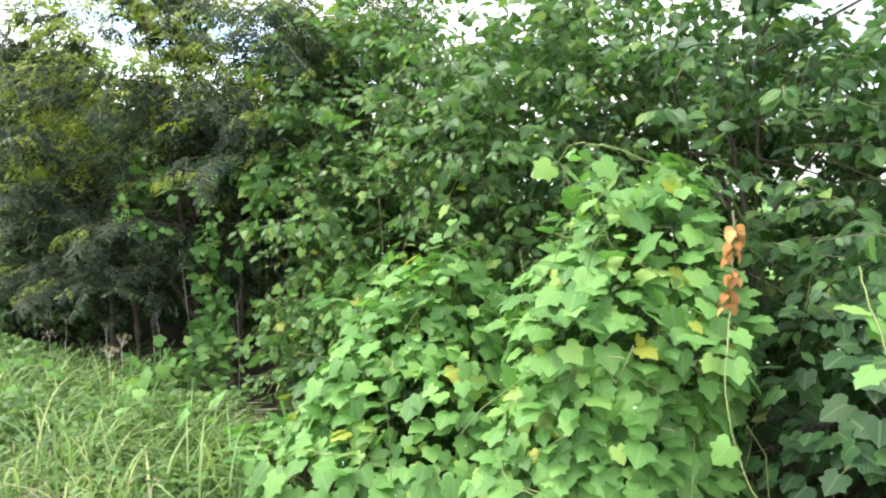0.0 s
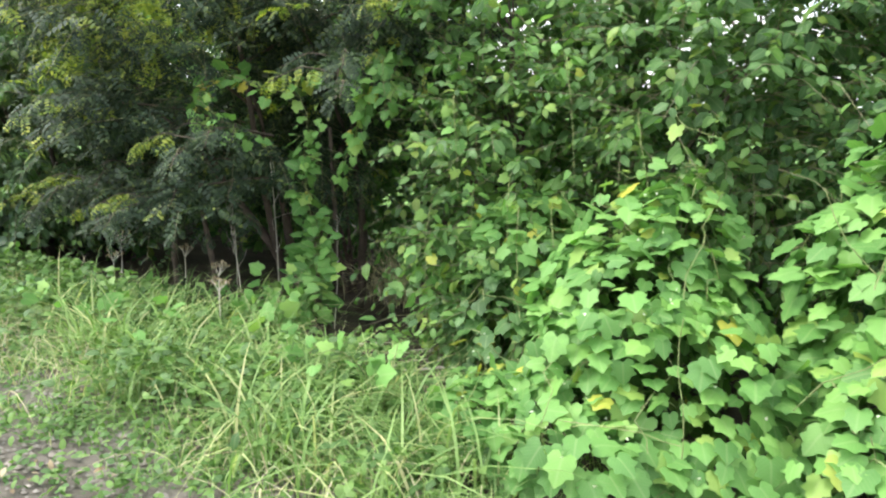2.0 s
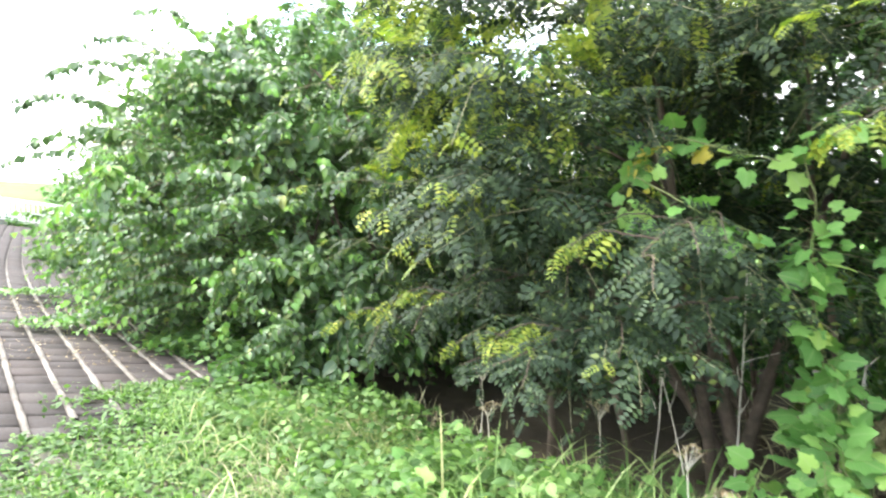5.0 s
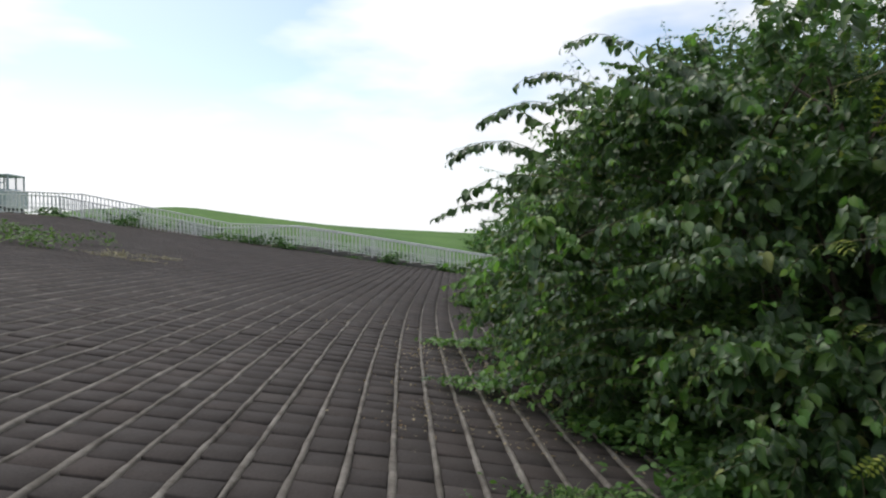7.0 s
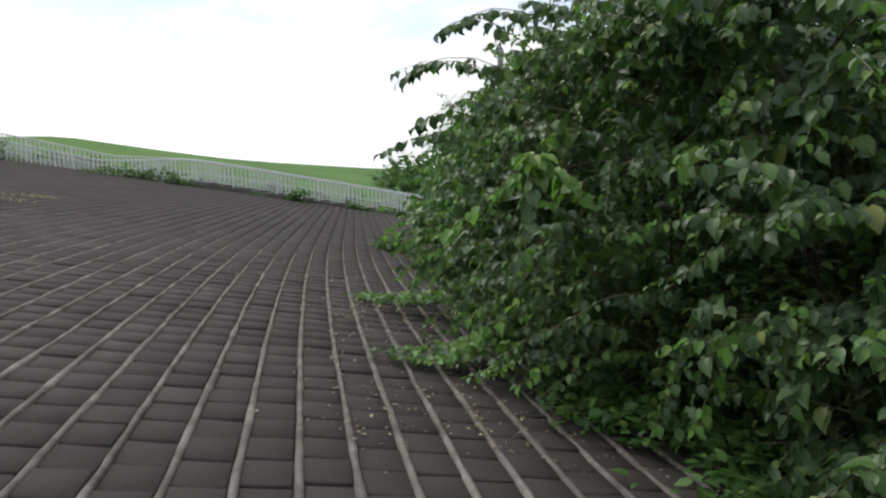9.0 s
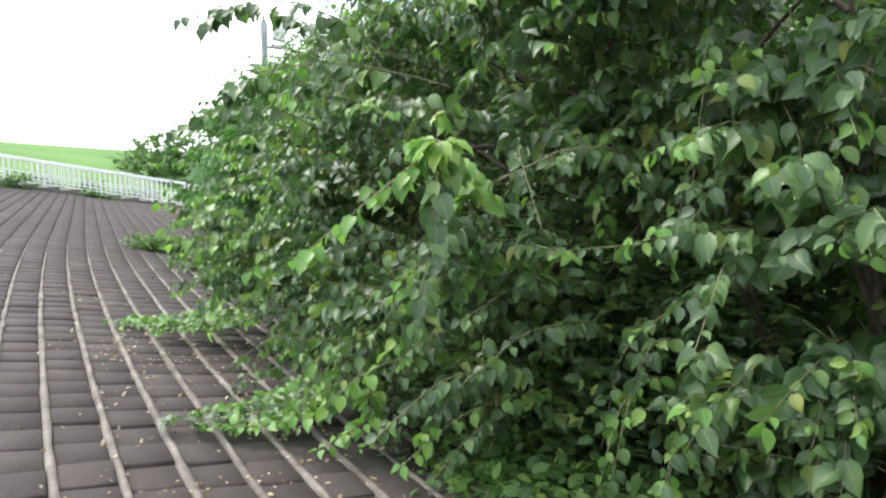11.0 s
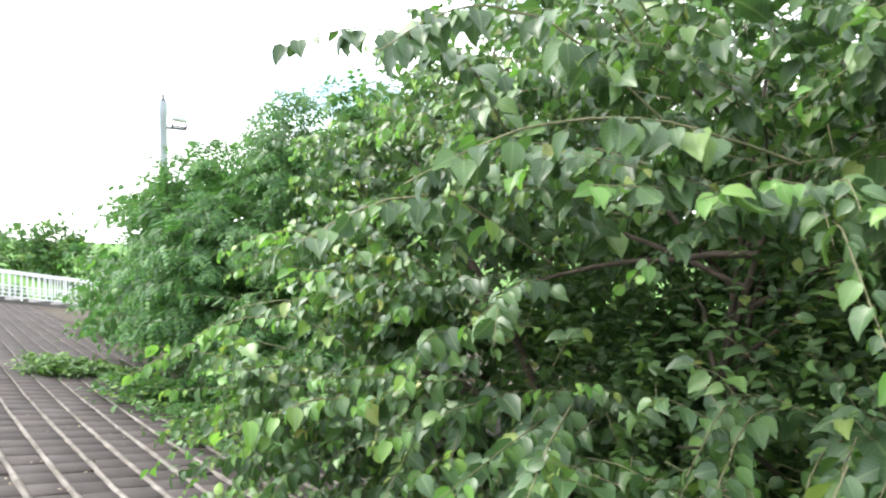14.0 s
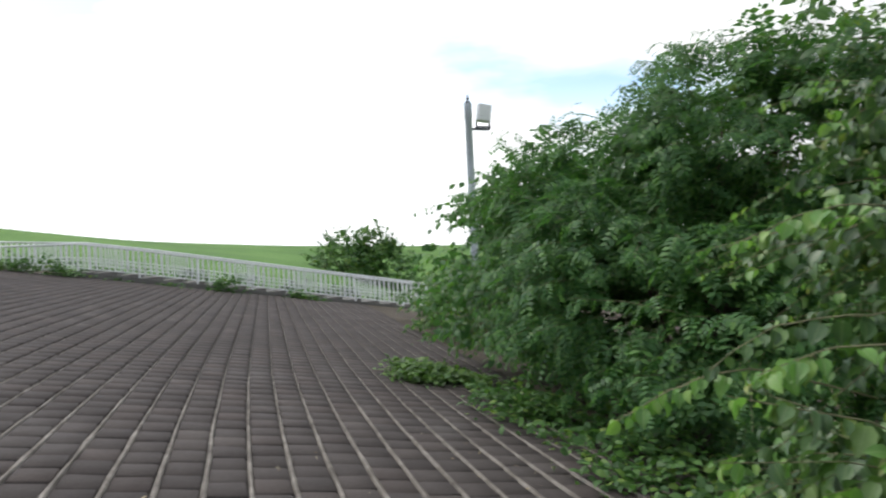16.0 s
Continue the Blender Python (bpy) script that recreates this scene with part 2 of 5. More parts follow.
WHITE_STEEL = plain("white_painted_steel", [(0.3, (0.68, 0.69, 0.7)), (0.7, (0.8, 0.81, 0.82))], 1.5, 0.45, 25.0, 0.1, 0.002, 0.5)
GREY_STEEL = plain("galvanised_steel", [(0.3, (0.38, 0.42, 0.47)), (0.7, (0.48, 0.52, 0.57))], 2.0, 0.45, 25.0, 0.1, 0.002, 0.5, 0.15)
CONCRETE = plain("pale_concrete", [(0.3, (0.1, 0.098, 0.09)), (0.7, (0.19, 0.185, 0.17))], 1.0, 0.9, 25.0, 0.5, 0.01)
DARK_METAL = plain("dark_paint", [(0.3, (0.05, 0.06, 0.07)), (0.7, (0.1, 0.11, 0.12))], 2.0, 0.5, 25.0, 0.1, 0.002)
GLASS_FACE = plain("lamp_glass", [(0.3, (0.6, 0.62, 0.63)), (0.7, (0.72, 0.74, 0.75))], 2.0, 0.15, 20.0, 0.05, 0.001, 0.6)
PALE_PAINT = plain("pale_blue_grey_paint", [(0.3, (0.36, 0.42, 0.46)), (0.7, (0.46, 0.52, 0.56))], 2.0, 0.5, 25.0, 0.1, 0.002, 0.4)
CAB_GLASS, _n, _l, _p = material("cab_glass", 0.05, 0.5)
_p.inputs["Transmission Weight"].default_value = 1.0
TYRE = plain("tyre_rubber", [(0.3, (0.02, 0.02, 0.02)), (0.7, (0.04, 0.04, 0.04))], 4.0, 0.9, 40.0, 0.3, 0.004)


# ---- mesh builders ----
def W(x, y, z=0.0):
    """A point of the sloping bank (x across, y along, z off the slope) in the world."""
    return TILT @ Vector((x, y, z))


def ground_z(x, y=0.0):
    """Height of the sloping ground under a world place."""
    return -x * math.tan(radians(9.5))


TAN = math.tan(radians(9.5))
rng = np.random.default_rng(7)


def unit(v):
    return v / np.maximum(np.linalg.norm(v, axis=-1, keepdims=True), 1e-9)


def raw_mesh(name, verts, faces, uvs=None, smooth=False):
    """verts (n, 3), faces (m, k) of one size, uvs (n, 2)."""
    me = bpy.data.meshes.new(name)
    faces = np.asarray(faces, dtype=np.int32)
    m, k = faces.shape
    me.vertices.add(len(verts))
    me.vertices.foreach_set("co", np.asarray(verts, dtype=np.float32).ravel())
    me.loops.add(m * k)
    me.loops.foreach_set("vertex_index", faces.ravel())
    me.polygons.add(m)
    me.polygons.foreach_set("loop_start", np.arange(0, m * k, k, dtype=np.int32))
    me.polygons.foreach_set("loop_total", np.full(m, k, dtype=np.int32))
    if smooth:
        me.polygons.foreach_set("use_smooth", np.ones(m, dtype=bool))
    if uvs is not None:
        layer = me.uv_layers.new(name="leaf")
        layer.data.foreach_set("uv", np.asarray(uvs, dtype=np.float32)[faces.ravel()].ravel())
    me.update(calc_edges=True)
    return me


def leaf_shape(kind):
    """Vertices, triangles and leaf coordinates of one leaf, 1 long along y, facing z."""
    v, f, uv = [], [], []
    if kind in ("ovate", "heart"):
        mid = [(0, 0), (0.35, 0.02), (0.7, -0.05), (1.0, -0.2)]
        w = [(0.04, 0.06), (0.24, 0.33), (0.52, 0.34), (0.8, 0.17)] if kind == "ovate" else [(-0.05, 0.15), (0.18, 0.37), (0.5, 0.38), (0.8, 0.19)]
        for y, z in mid:
            v.append((0, y, z)); uv.append((0.5, y))
        for s in (-1, 1):
            for y, x in w:
                v.append((s * x, y, 0.16 * x / 0.4 - (0.12 * (y - 0.4) if y > 0.4 else 0) + (0.03 * s if y < 0.3 else -0.03 * s))); uv.append((0.5 + s * x, y))
        for s, o in ((-1, 4), (1, 8)):
            t = [(0, o + 1, o), (0, 1, o + 1), (1, o + 2, o + 1), (1, 2, o + 2), (2, o + 3, o + 2), (2, 3, o + 3)]
            f += t if s > 0 else [(a, c, b) for a, b, c in t]
    elif kind == "plain":
        v = [(0, 0, 0), (0.27, 0.26, 0.06), (-0.27, 0.26, 0.05), (0.27, 0.64, 0.02), (-0.24, 0.66, 0.05), (0, 1, -0.13)]
        uv = [(0.5 + p[0], p[1]) for p in v]
        f = [(0, 1, 2), (2, 1, 3), (2, 3, 4), (4, 3, 5)]
    elif kind == "lobed":
        rim = [(0, -0.02), (0.2, -0.2), (0.4, -0.14), (0.5, 0.1), (0.42, 0.27), (0.54, 0.5), (0.3, 0.58), (0.24, 0.74), (0.0, 0.98)]
        rim = rim + [(-x, y) for x, y in rim[-2:0:-1]]
        v.append((0, 0.2, 0.03)); uv.append((0.5, 0.2))
        for k, (x, y) in enumerate(rim):
            v.append((x, y, -0.2 * (x * x + (y - 0.25) ** 2) + (0.03 if k % 2 else -0.02))); uv.append((0.5 + x * 0.9, y))
        n = len(rim)
        f = [(0, 1 + k, 1 + (k + 1) % n) for k in range(n)]
    elif kind == "pinnate":
        pairs = 5
        for k in range(pairs):
            y = 0.1 + 0.78 * k / (pairs - 1)
            size = 0.34 * (1 - 0.35 * abs(k / (pairs - 1) - 0.4))
            for s in (-1, 1):
                o = len(v)
                z = -0.25 * y * y
                t = (0.9, 1.15, 0.8, 1.1, 0.95, 0.85)[(k * 2 + (s > 0)) % 6]
                b = size * t
                v += [(0, y, z), (s * b * 0.55, y - 0.055 * t, z + 0.03 - 0.06 * t), (s * b, y + 0.08 * t, z - 0.1 * t), (s * b * 0.45, y + 0.12, z - 0.02)]
                f += [(o, o + 1, o + 2), (o, o + 2, o + 3)] if s > 0 else [(o, o + 2, o + 1), (o, o + 3, o + 2)]
                uv += [(0.3, y)] * 4
        o = len(v)
        v += [(-0.05, 0.95, -0.22), (0.05, 0.95, -0.22), (0, 1.14, -0.33), (-0.006, 0, 0), (0.006, 0, 0), (0, 0.92, -0.22)]
        uv += [(0.3, 1)] * 6
        f += [(o, o + 1, o + 2), (o + 3, o + 4, o + 5)]
    elif kind == "blade":
        for k in range(5):
            s = k / 4
            h = 0.5 * (1 - s) ** 0.7
            for x in (-h, h):
                v.append((x, s, 0.0)); uv.append((0.3, s))
        for k in range(4):
            a = 2 * k
            f += [(a, a + 1, a + 3), (a, a + 3, a + 2)]
    return np.array(v, float), np.array(f, int), np.array(uv, float)


def place_leaves(kind, at, along, face, size, width=1.0):
    """Arrays of vertices, triangles and leaf coordinates of many leaves."""
    v, f, uv = leaf_shape(kind)
    y = unit(along)
    z = unit(face - (face * y).sum(1, keepdims=True) * y)
    x = np.cross(y, z)
    s = size[:, None, None]
    wide = np.asarray(width).reshape(-1, 1, 1) if np.ndim(width) else width
    p = at[:, None] + s * (v[None, :, 0:1] * wide * x[:, None] + v[None, :, 1:2] * y[:, None] + v[None, :, 2:3] * z[:, None])
    n = len(at)
    faces = (f[None] + (np.arange(n) * len(v))[:, None, None]).reshape(-1, 3)
    return p.reshape(-1, 3), faces, np.tile(uv, (n, 1))


def tubes(paths, radii, sides=4):
    """paths (n, k, 3), radii (n, k): one mesh of thin tapered tubes."""
    n, k, _ = paths.shape
    tang = unit(np.gradient(paths, axis=1))
    ref = np.where(np.abs(tang[..., 2:3]) > 0.9, np.array([1.0, 0, 0]), np.array([0, 0, 1.0]))
    a = unit(np.cross(tang, ref))
    b = np.cross(tang, a)
    ang = np.arange(sides) * 2 * math.pi / sides
    ring = paths[:, :, None] + radii[:, :, None, None] * (np.cos(ang)[None, None, :, None] * a[:, :, None] + np.sin(ang)[None, None, :, None] * b[:, :, None])
    i, j, s = np.meshgrid(np.arange(n), np.arange(k - 1), np.arange(sides), indexing="ij")
    base = (i * k + j) * sides
    q = np.stack([base + s, base + (s + 1) % sides, base + sides + (s + 1) % sides, base + sides + s], -1).reshape(-1, 4)
    return ring.reshape(-1, 3), q


def join(chunks):
    vs, fs, us, o = [], [], [], 0
    for v, f, u in chunks:
        vs.append(v); fs.append(f + o); us.append(u)
        o += len(v)
    return np.concatenate(vs), np.concatenate(fs), np.concatenate(us)


def empty(name, at, label, category, group="", kind=""):
    e = new(name)
    e.location = at
    e.empty_display_size = 0.2
    bpy.context.view_layer.update()
    return tagged(e, label, category, group, kind)


def mesh_part(name, me, mat, parent, label="", kind="", smooth=False):
    """Links a mesh, given in world metres, as one part under a thing or a part."""
    me.materials.append(mat)
    if smooth:
        me.polygons.foreach_set("use_smooth", np.ones(len(me.polygons), dtype=bool))
    ob = new(name, me)
    if parent is not None:
        ob.parent = parent
        if parent.parent is None:
            ob.matrix_parent_inverse = parent.matrix_basis.inverted()
    return tagged(ob, label, "", "", kind)


def part(name, bm, mat, parent, label="", smooth=False):
    me = bpy.data.meshes.new(name)
    bm.to_mesh(me)
    bm.free()
    return mesh_part(name, me, mat, parent, label, "", smooth)


def box(bm, lo, hi, m=None, bevel=0.0):
    r = bmesh.ops.create_cube(bm, size=1)
    c, s = (Vector(lo) + Vector(hi)) / 2, Vector(hi) - Vector(lo)
    for v in r["verts"]:
        v.co = Vector((v.co.x * s.x, v.co.y * s.y, v.co.z * s.z)) + c
    if bevel:
        e = list({e for v in r["verts"] for e in v.link_edges})
        r = bmesh.ops.bevel(bm, geom=e, offset=bevel, segments=1, affect="EDGES")
    if m is not None:
        for v in r["verts"]:
            v.co = m @ v.co
    return bm


def tube_part(name, points, r0, r1, mat, parent, label="", sides=7):
    """A tapered, slightly crooked tube through the points."""
    p = np.array([tuple(q) for q in points], float)
    s = np.linspace(0, 1, len(p))
    t = np.linspace(0, 1, max(8, 3 * len(p)))
    path = np.stack([np.interp(t, s, p[:, k]) for k in range(3)], 1)
    for _ in range(2):
        path[1:-1] = (path[:-2] + 2 * path[1:-1] + path[2:]) / 4
    path[1:-1] += rng.normal(0, r0 * 0.25, (len(path) - 2, 3))
    rad = np.linspace(r0, r1, len(path)) * rng.uniform(0.9, 1.1, len(path))
    v, q = tubes(path[None], rad[None], sides)
    return mesh_part(name, raw_mesh(name, v, q, smooth=True), mat, parent, label)


def twigs(starts, dirs, length, droop, per, leaf_kind, leaf_size, hang, face_up=1.0, width=1.0):
    """Twigs with their leaves: tube arrays and leaf arrays."""
    n = len(starts)
    s = np.linspace(0, 1, 5)
    down = np.array([0, 0, -1.0])
    bend = rng.normal(0, 0.12, (n, 3))
    path = starts[:, None] + length[:, None, None] * (s[None, :, None] * dirs[:, None] + (s ** 2)[None, :, None] * (droop[:, None, None] * down + bend[:, None]))
    tube = tubes(path[:, ::2], (0.0018 + 0.0022 * length[:, None]) * np.linspace(1.3, 0.45, 3)[None], 3)
    u = (np.arange(per) + rng.uniform(0.1, 0.9, (n, per))) / per * 0.92 + 0.08
    at = starts[:, None] + length[:, None, None] * (u[..., None] * dirs[:, None] + (u ** 2)[..., None] * (droop[:, None, None] * down + bend[:, None]))
    tan = unit(dirs[:, None] + 2 * u[..., None] * (droop[:, None, None] * down + bend[:, None]))
    side = unit(np.cross(tan, np.array([0, 0, 1.0])) + rng.normal(0, 0.15, tan.shape))
    sign = np.where(np.arange(per) % 2, 1.0, -1.0)[None, :, None]
    along = unit(0.45 * tan + 0.75 * sign * side + hang * down + rng.normal(0, 0.3, tan.shape))
    outward = dirs[:, None] * 0.6
    face = unit(np.array([0, 0, 1.0]) * face_up + outward + rng.normal(0, 0.38 if leaf_kind == "pinnate" else 0.7, tan.shape))
    size = leaf_size * rng.uniform(0.5, 1.35, (n, per)) * (1.15 - 0.6 * u ** 2) * rng.uniform(0.65, 1.25, (n, 1))
    at = at + along * 0.02
    return tube, place_leaves(leaf_kind, at.reshape(-1, 3), along.reshape(-1, 3), face.reshape(-1, 3), size.ravel(), width)


def crown_points(lumps, n, inner=0.5, gaps=0.0, low=0.08, tiers=0.0, hollows=(), strict=-0.1):
    """Places and outward ways in the shells of a union of rounded lumps (centre, radii) in bank metres."""
    cs = np.array([c for c, r in lumps], float)
    rs = np.array([r for c, r in lumps], float)
    area = (rs[:, 0] * rs[:, 1] + rs[:, 1] * rs[:, 2] + rs[:, 0] * rs[:, 2])
    pick = rng.choice(len(lumps), 4 * n, p=area / area.sum())
    d = unit(rng.normal(0, 1, (4 * n, 3)))
    wob = 1 + 0.16 * np.sin(5 * d[:, 0] + 3 * pick) * np.cos(4 * d[:, 1] + pick) + 0.1 * np.sin(9 * d[:, 2] + 2 * pick)
    f = (inner + (1 - inner) * rng.random(4 * n) ** 0.6) * wob
    p = cs[pick] + d * rs[pick] * f[:, None]
    q = (((p[:, None] - cs[None]) / rs[None]) ** 2).sum(2)
    q[np.arange(4 * n), pick] = 9
    keep = (q.min(1) > 0.45) & (p[:, 2] > low)
    if gaps:
        field = np.sin(3.1 * p[:, 0] + 1.3 * p[:, 1] + 2.0) * np.sin(2.7 * p[:, 1] - 1.1 * p[:, 2]) + 0.8 * np.sin(4.6 * p[:, 2] + 1.9 * p[:, 0] - 0.7 * p[:, 1])
        keep &= (field > -0.75 + gaps) | (rng.random(4 * n) < 0.12)
    if tiers:
        shelf = np.sin(2 * math.pi * (p[:, 2] + 0.18 * p[:, 0]) / tiers + 1.4 * np.sin(1.3 * p[:, 0] + 0.4) + 1.7 * np.sin(1.1 * p[:, 1]))
        keep &= (shelf > strict) | (rng.random(4 * n) < (0.22 if strict < 0 else 0.06))
    for hc, hr in hollows:
        keep &= (((p - np.array(hc)) / np.array(hr)) ** 2).sum(1) > rng.uniform(0.8, 1.1, 4 * n)
    p, d = p[keep][:n], unit(d / rs[pick] ** 0.5)[keep][:n]
    t = np.array(TILT.to_3x3())
    return p @ t.T, d @ t.T


def bush(name, label, category, root, lumps, n, leaf, mat, size, per, length=(0.3, 0.6), droop=0.5, hang=0.5, inner=0.5, stems=5, trunk=0.05, tip=None, tip_share=0.0, group="", width=1.0, up=0.35, boughs=0, bough_leaves=16, bough_length=(0.8, 1.5), young=None, young_part=0.22, gaps=0.0, low=0.08, tiers=0.0, hollows=(), strict=-0.1):
    """Trunk or stems, limbs into each lump, and a crown of twigs with leaves."""
    base = W(*root)
    thing = empty(name, base, label, category, group)
    for k in range(stems):
        c, r = lumps[k % len(lumps)]
        end = W(c[0] + rng.uniform(-0.6, 0.6) * r[0], c[1] + rng.uniform(-0.6, 0.6) * r[1], c[2] + rng.uniform(0.2, 0.8) * r[2])
        foot = base + Vector((rng.uniform(-0.25, 0.25), rng.uniform(-0.25, 0.25), 0)) * (0 if stems < 2 else 1)
        foot.z = ground_z(foot.x) - 0.05
        mid = foot.lerp(end, 0.45) + Vector((0, 0, 0.25))
        stem = tube_part("trunk" if k == 0 else "stem", [foot, mid, end], trunk * rng.uniform(0.7, 1.1), trunk * 0.22, BARK, thing)
        for _ in range(3):
            a = mid.lerp(end, rng.uniform(0, 0.8))
            o = W(c[0] + rng.uniform(-0.8, 0.8) * r[0], c[1] + rng.uniform(-0.8, 0.8) * r[1], c[2] + rng.uniform(-0.3, 0.7) * r[2])
            tube_part("limb", [a, a.lerp(o, 0.5) + Vector((0, 0, 0.12)), o], trunk * 0.4, trunk * 0.1, BARK, stem, "", 5)
    if boughs:
        p, d = crown_points(lumps, boughs, 0.55, gaps, low, tiers, hollows, strict)
        p -= d * 0.25
        flat = d * np.array([1, 1, 0.3]) + np.array([0, 0, 0.22])
        d = unit(flat + rng.normal(0, 0.22, d.shape))
        ln = rng.uniform(*bough_length, len(p))
        if hollows:
            back = np.array(TILT.to_3x3())
            free = np.ones(len(p), bool)
            for s in (0.5, 1.0):
                end = (p + d * (ln * s)[:, None]) @ back
                for hc, hr in hollows:
                    free &= (((end - np.array(hc)) / np.array(hr)) ** 2).sum(1) > 1
            p, d, ln = p[free], d[free], ln[free]
        (tv, tq), (lv, lf, lu) = twigs(p, d, ln, 0.32 * rng.uniform(0.4, 1.5, len(p)), bough_leaves, leaf, size * 1.05, hang * 1.5, 0.55, width)
        mesh_part("bough_mass", raw_mesh("boughs", tv, tq), TWIG, thing, "", "stuff")
        k = len(lv) // (len(p) * bough_leaves)
        t = len(lf) // (len(p) * bough_leaves)
        late = (np.arange(len(p) * bough_leaves) % bough_leaves >= bough_leaves * (1 - young_part)) & (np.repeat(rng.random(len(p)), bough_leaves) < 0.75)
        for kind, on, m in (("hanging_leaves", ~late, mat), ("tip_leaves", late, young or mat)):
            if on.any():
                n_on = on.sum()
                v_ = lv.reshape(-1, k, 3)[on].reshape(-1, 3)
                u_ = lu.reshape(-1, k, 2)[on].reshape(-1, 2)
                f_ = (lf[:t][None] + (np.arange(n_on) * k)[:, None, None]).reshape(-1, 3)
                mesh_part(kind, raw_mesh(kind, v_, f_, u_), m, thing, "", "stuff")
    p, d = crown_points(lumps, n, inner, gaps, low, tiers, hollows, strict)
    d = unit(d + np.array([0, 0, up]) + rng.normal(0, 0.35, d.shape))
    ln = rng.uniform(*length, len(p))
    dr = droop * rng.uniform(0.5, 1.4, len(p))
    split = len(p) - int(len(p) * tip_share)
    if tip is not None:
        order = np.argsort(p[:, 2] + 0.35 * p[:, 1] - 0.3 * p[:, 0] + rng.normal(0, 0.6, len(p)))
        p, d = p[order], d[order]
    (tv, tq), (lv, lf, lu) = twigs(p[:split], d[:split], ln[:split], dr[:split], per, leaf, size, hang, 1.0, width)
    mesh_part("twig_mass", raw_mesh("twigs", tv, tq), TWIG, thing, "", "stuff")
    mesh_part("crown", raw_mesh("crown", lv, lf, lu), mat, thing, "", "stuff")
    if tip is not None:
        _, (lv, lf, lu) = twigs(p[split:], d[split:], ln[split:], dr[split:], per, leaf, size, hang, 1.0, width)
        mesh_part("young_leaves", raw_mesh("young_leaves", lv, lf, lu), tip, thing, "yellow-green young leaves", "stuff")
    return thing


def spray(name, thing, points, n, leaf, mat, size, r=0.006, hang=0.8, stem=None, taper=0.4, spread=0.7, label=""):
    """One bough through bank points, with its leaves: a part of a thing, its leaves a part of the bough."""
    p = np.array([tuple(W(*q)) for q in points])
    s = np.linspace(0, 1, len(p))
    t = np.linspace(0, 1, 18)
    path = np.stack([np.interp(t, s, p[:, k]) for k in range(3)], 1)
    for _ in range(3):
        path[1:-1] = (path[:-2] + 2 * path[1:-1] + path[2:]) / 4
    path[1:-1] += rng.normal(0, 0.003, (16, 3))
    v, q = tubes(path[None], np.linspace(r, r * taper, 18)[None], 5)
    ob = mesh_part(name, raw_mesh(name, v, q, smooth=True), stem or TWIG, thing, label)
    u = np.sort(rng.uniform(0.12, 1.0, n))
    at = np.stack([np.interp(u, t, path[:, k]) for k in range(3)], 1)
    tan = unit(np.stack([np.interp(u, t, np.gradient(path[:, k])) for k in range(3)], 1))
    side = unit(np.cross(tan, np.array([0, 0, 1.0])))
    sign = np.where(np.arange(n) % 2, 1.0, -1.0)[:, None]
    along = unit(0.4 * tan + spread * sign * side + hang * np.array([0, 0, -1.0]) + rng.normal(0, 0.55 if leaf == "lobed" else 0.3, (n, 3)))
    face = unit(np.array([-0.5, -0.3, 0.75]) + 0.3 * sign * side + rng.normal(0, 0.45, (n, 3)))
    reach = (rng.uniform(0.25, 1.1, n) if leaf == "lobed" else rng.uniform(0.12, 0.35, n))[:, None] * size
    v, f, uv = place_leaves(leaf, at + along * reach, along, face, size * rng.uniform(0.55, 1.2, n) * (1.1 - 0.4 * u))
    sv, sq = tubes(np.stack([at, at + along * reach * 0.5 + np.array([0, 0, 0.004]), at + along * reach], 1), np.full((n, 3), 0.0012), 3)
    mesh_part("leaf_stalk_mass", raw_mesh("leaf_stalks", sv, sq), STEM, ob, "", "stuff")
    mesh_part("leaves", raw_mesh("leaves", v, f, uv), mat, ob, "", "stuff")
    return ob

# ---- ground ----
def bend(y):
    """How far the bank has curved to the right at y metres along it."""
    a = min(max(y - 14.0, 0.0), 12.0)
    return a * a / 330 + max(0.0, y - 26.0) * 12 / 165


CREST, FOOT = -19.3, 9.0


def bank_z(u):
    if u > FOOT:
        return -FOOT * TAN
    if u > CREST:
        return -u * TAN
    if u > CREST - 6:
        return -CREST * TAN
    return max(-2.0, -CREST * TAN + (u - CREST + 6) * 0.4)


def rise(u, y):
    """The turf beyond the stair lies a little higher than the paving."""
    return 1.3 * min(1.0, max(0.0, (y - 47) / 12)) * min(1.0, max(0.0, (8 - u) / 6)) * (1.0 if u > -60 else 0.0)


def far_z(x):
    """Height of the far embankment's grassy top."""
    return float(np.interp(x, (-120, -60, -25, -19, -13.7, -7, 7, 19, 60, 160), (-2, 3.0, 4.7, 4.5, 4.1, 3.4, 2.5, 1.9, 0.6, -1.5)))


def turf_z(u, y):
    s = min(1.0, max(0.0, (y - 60) / 32))
    s = s * s * (3 - 2 * s)
    return (bank_z(u) + rise(u, y)) * (1 - s) + s * far_z(u + bend(min(y, 94)))


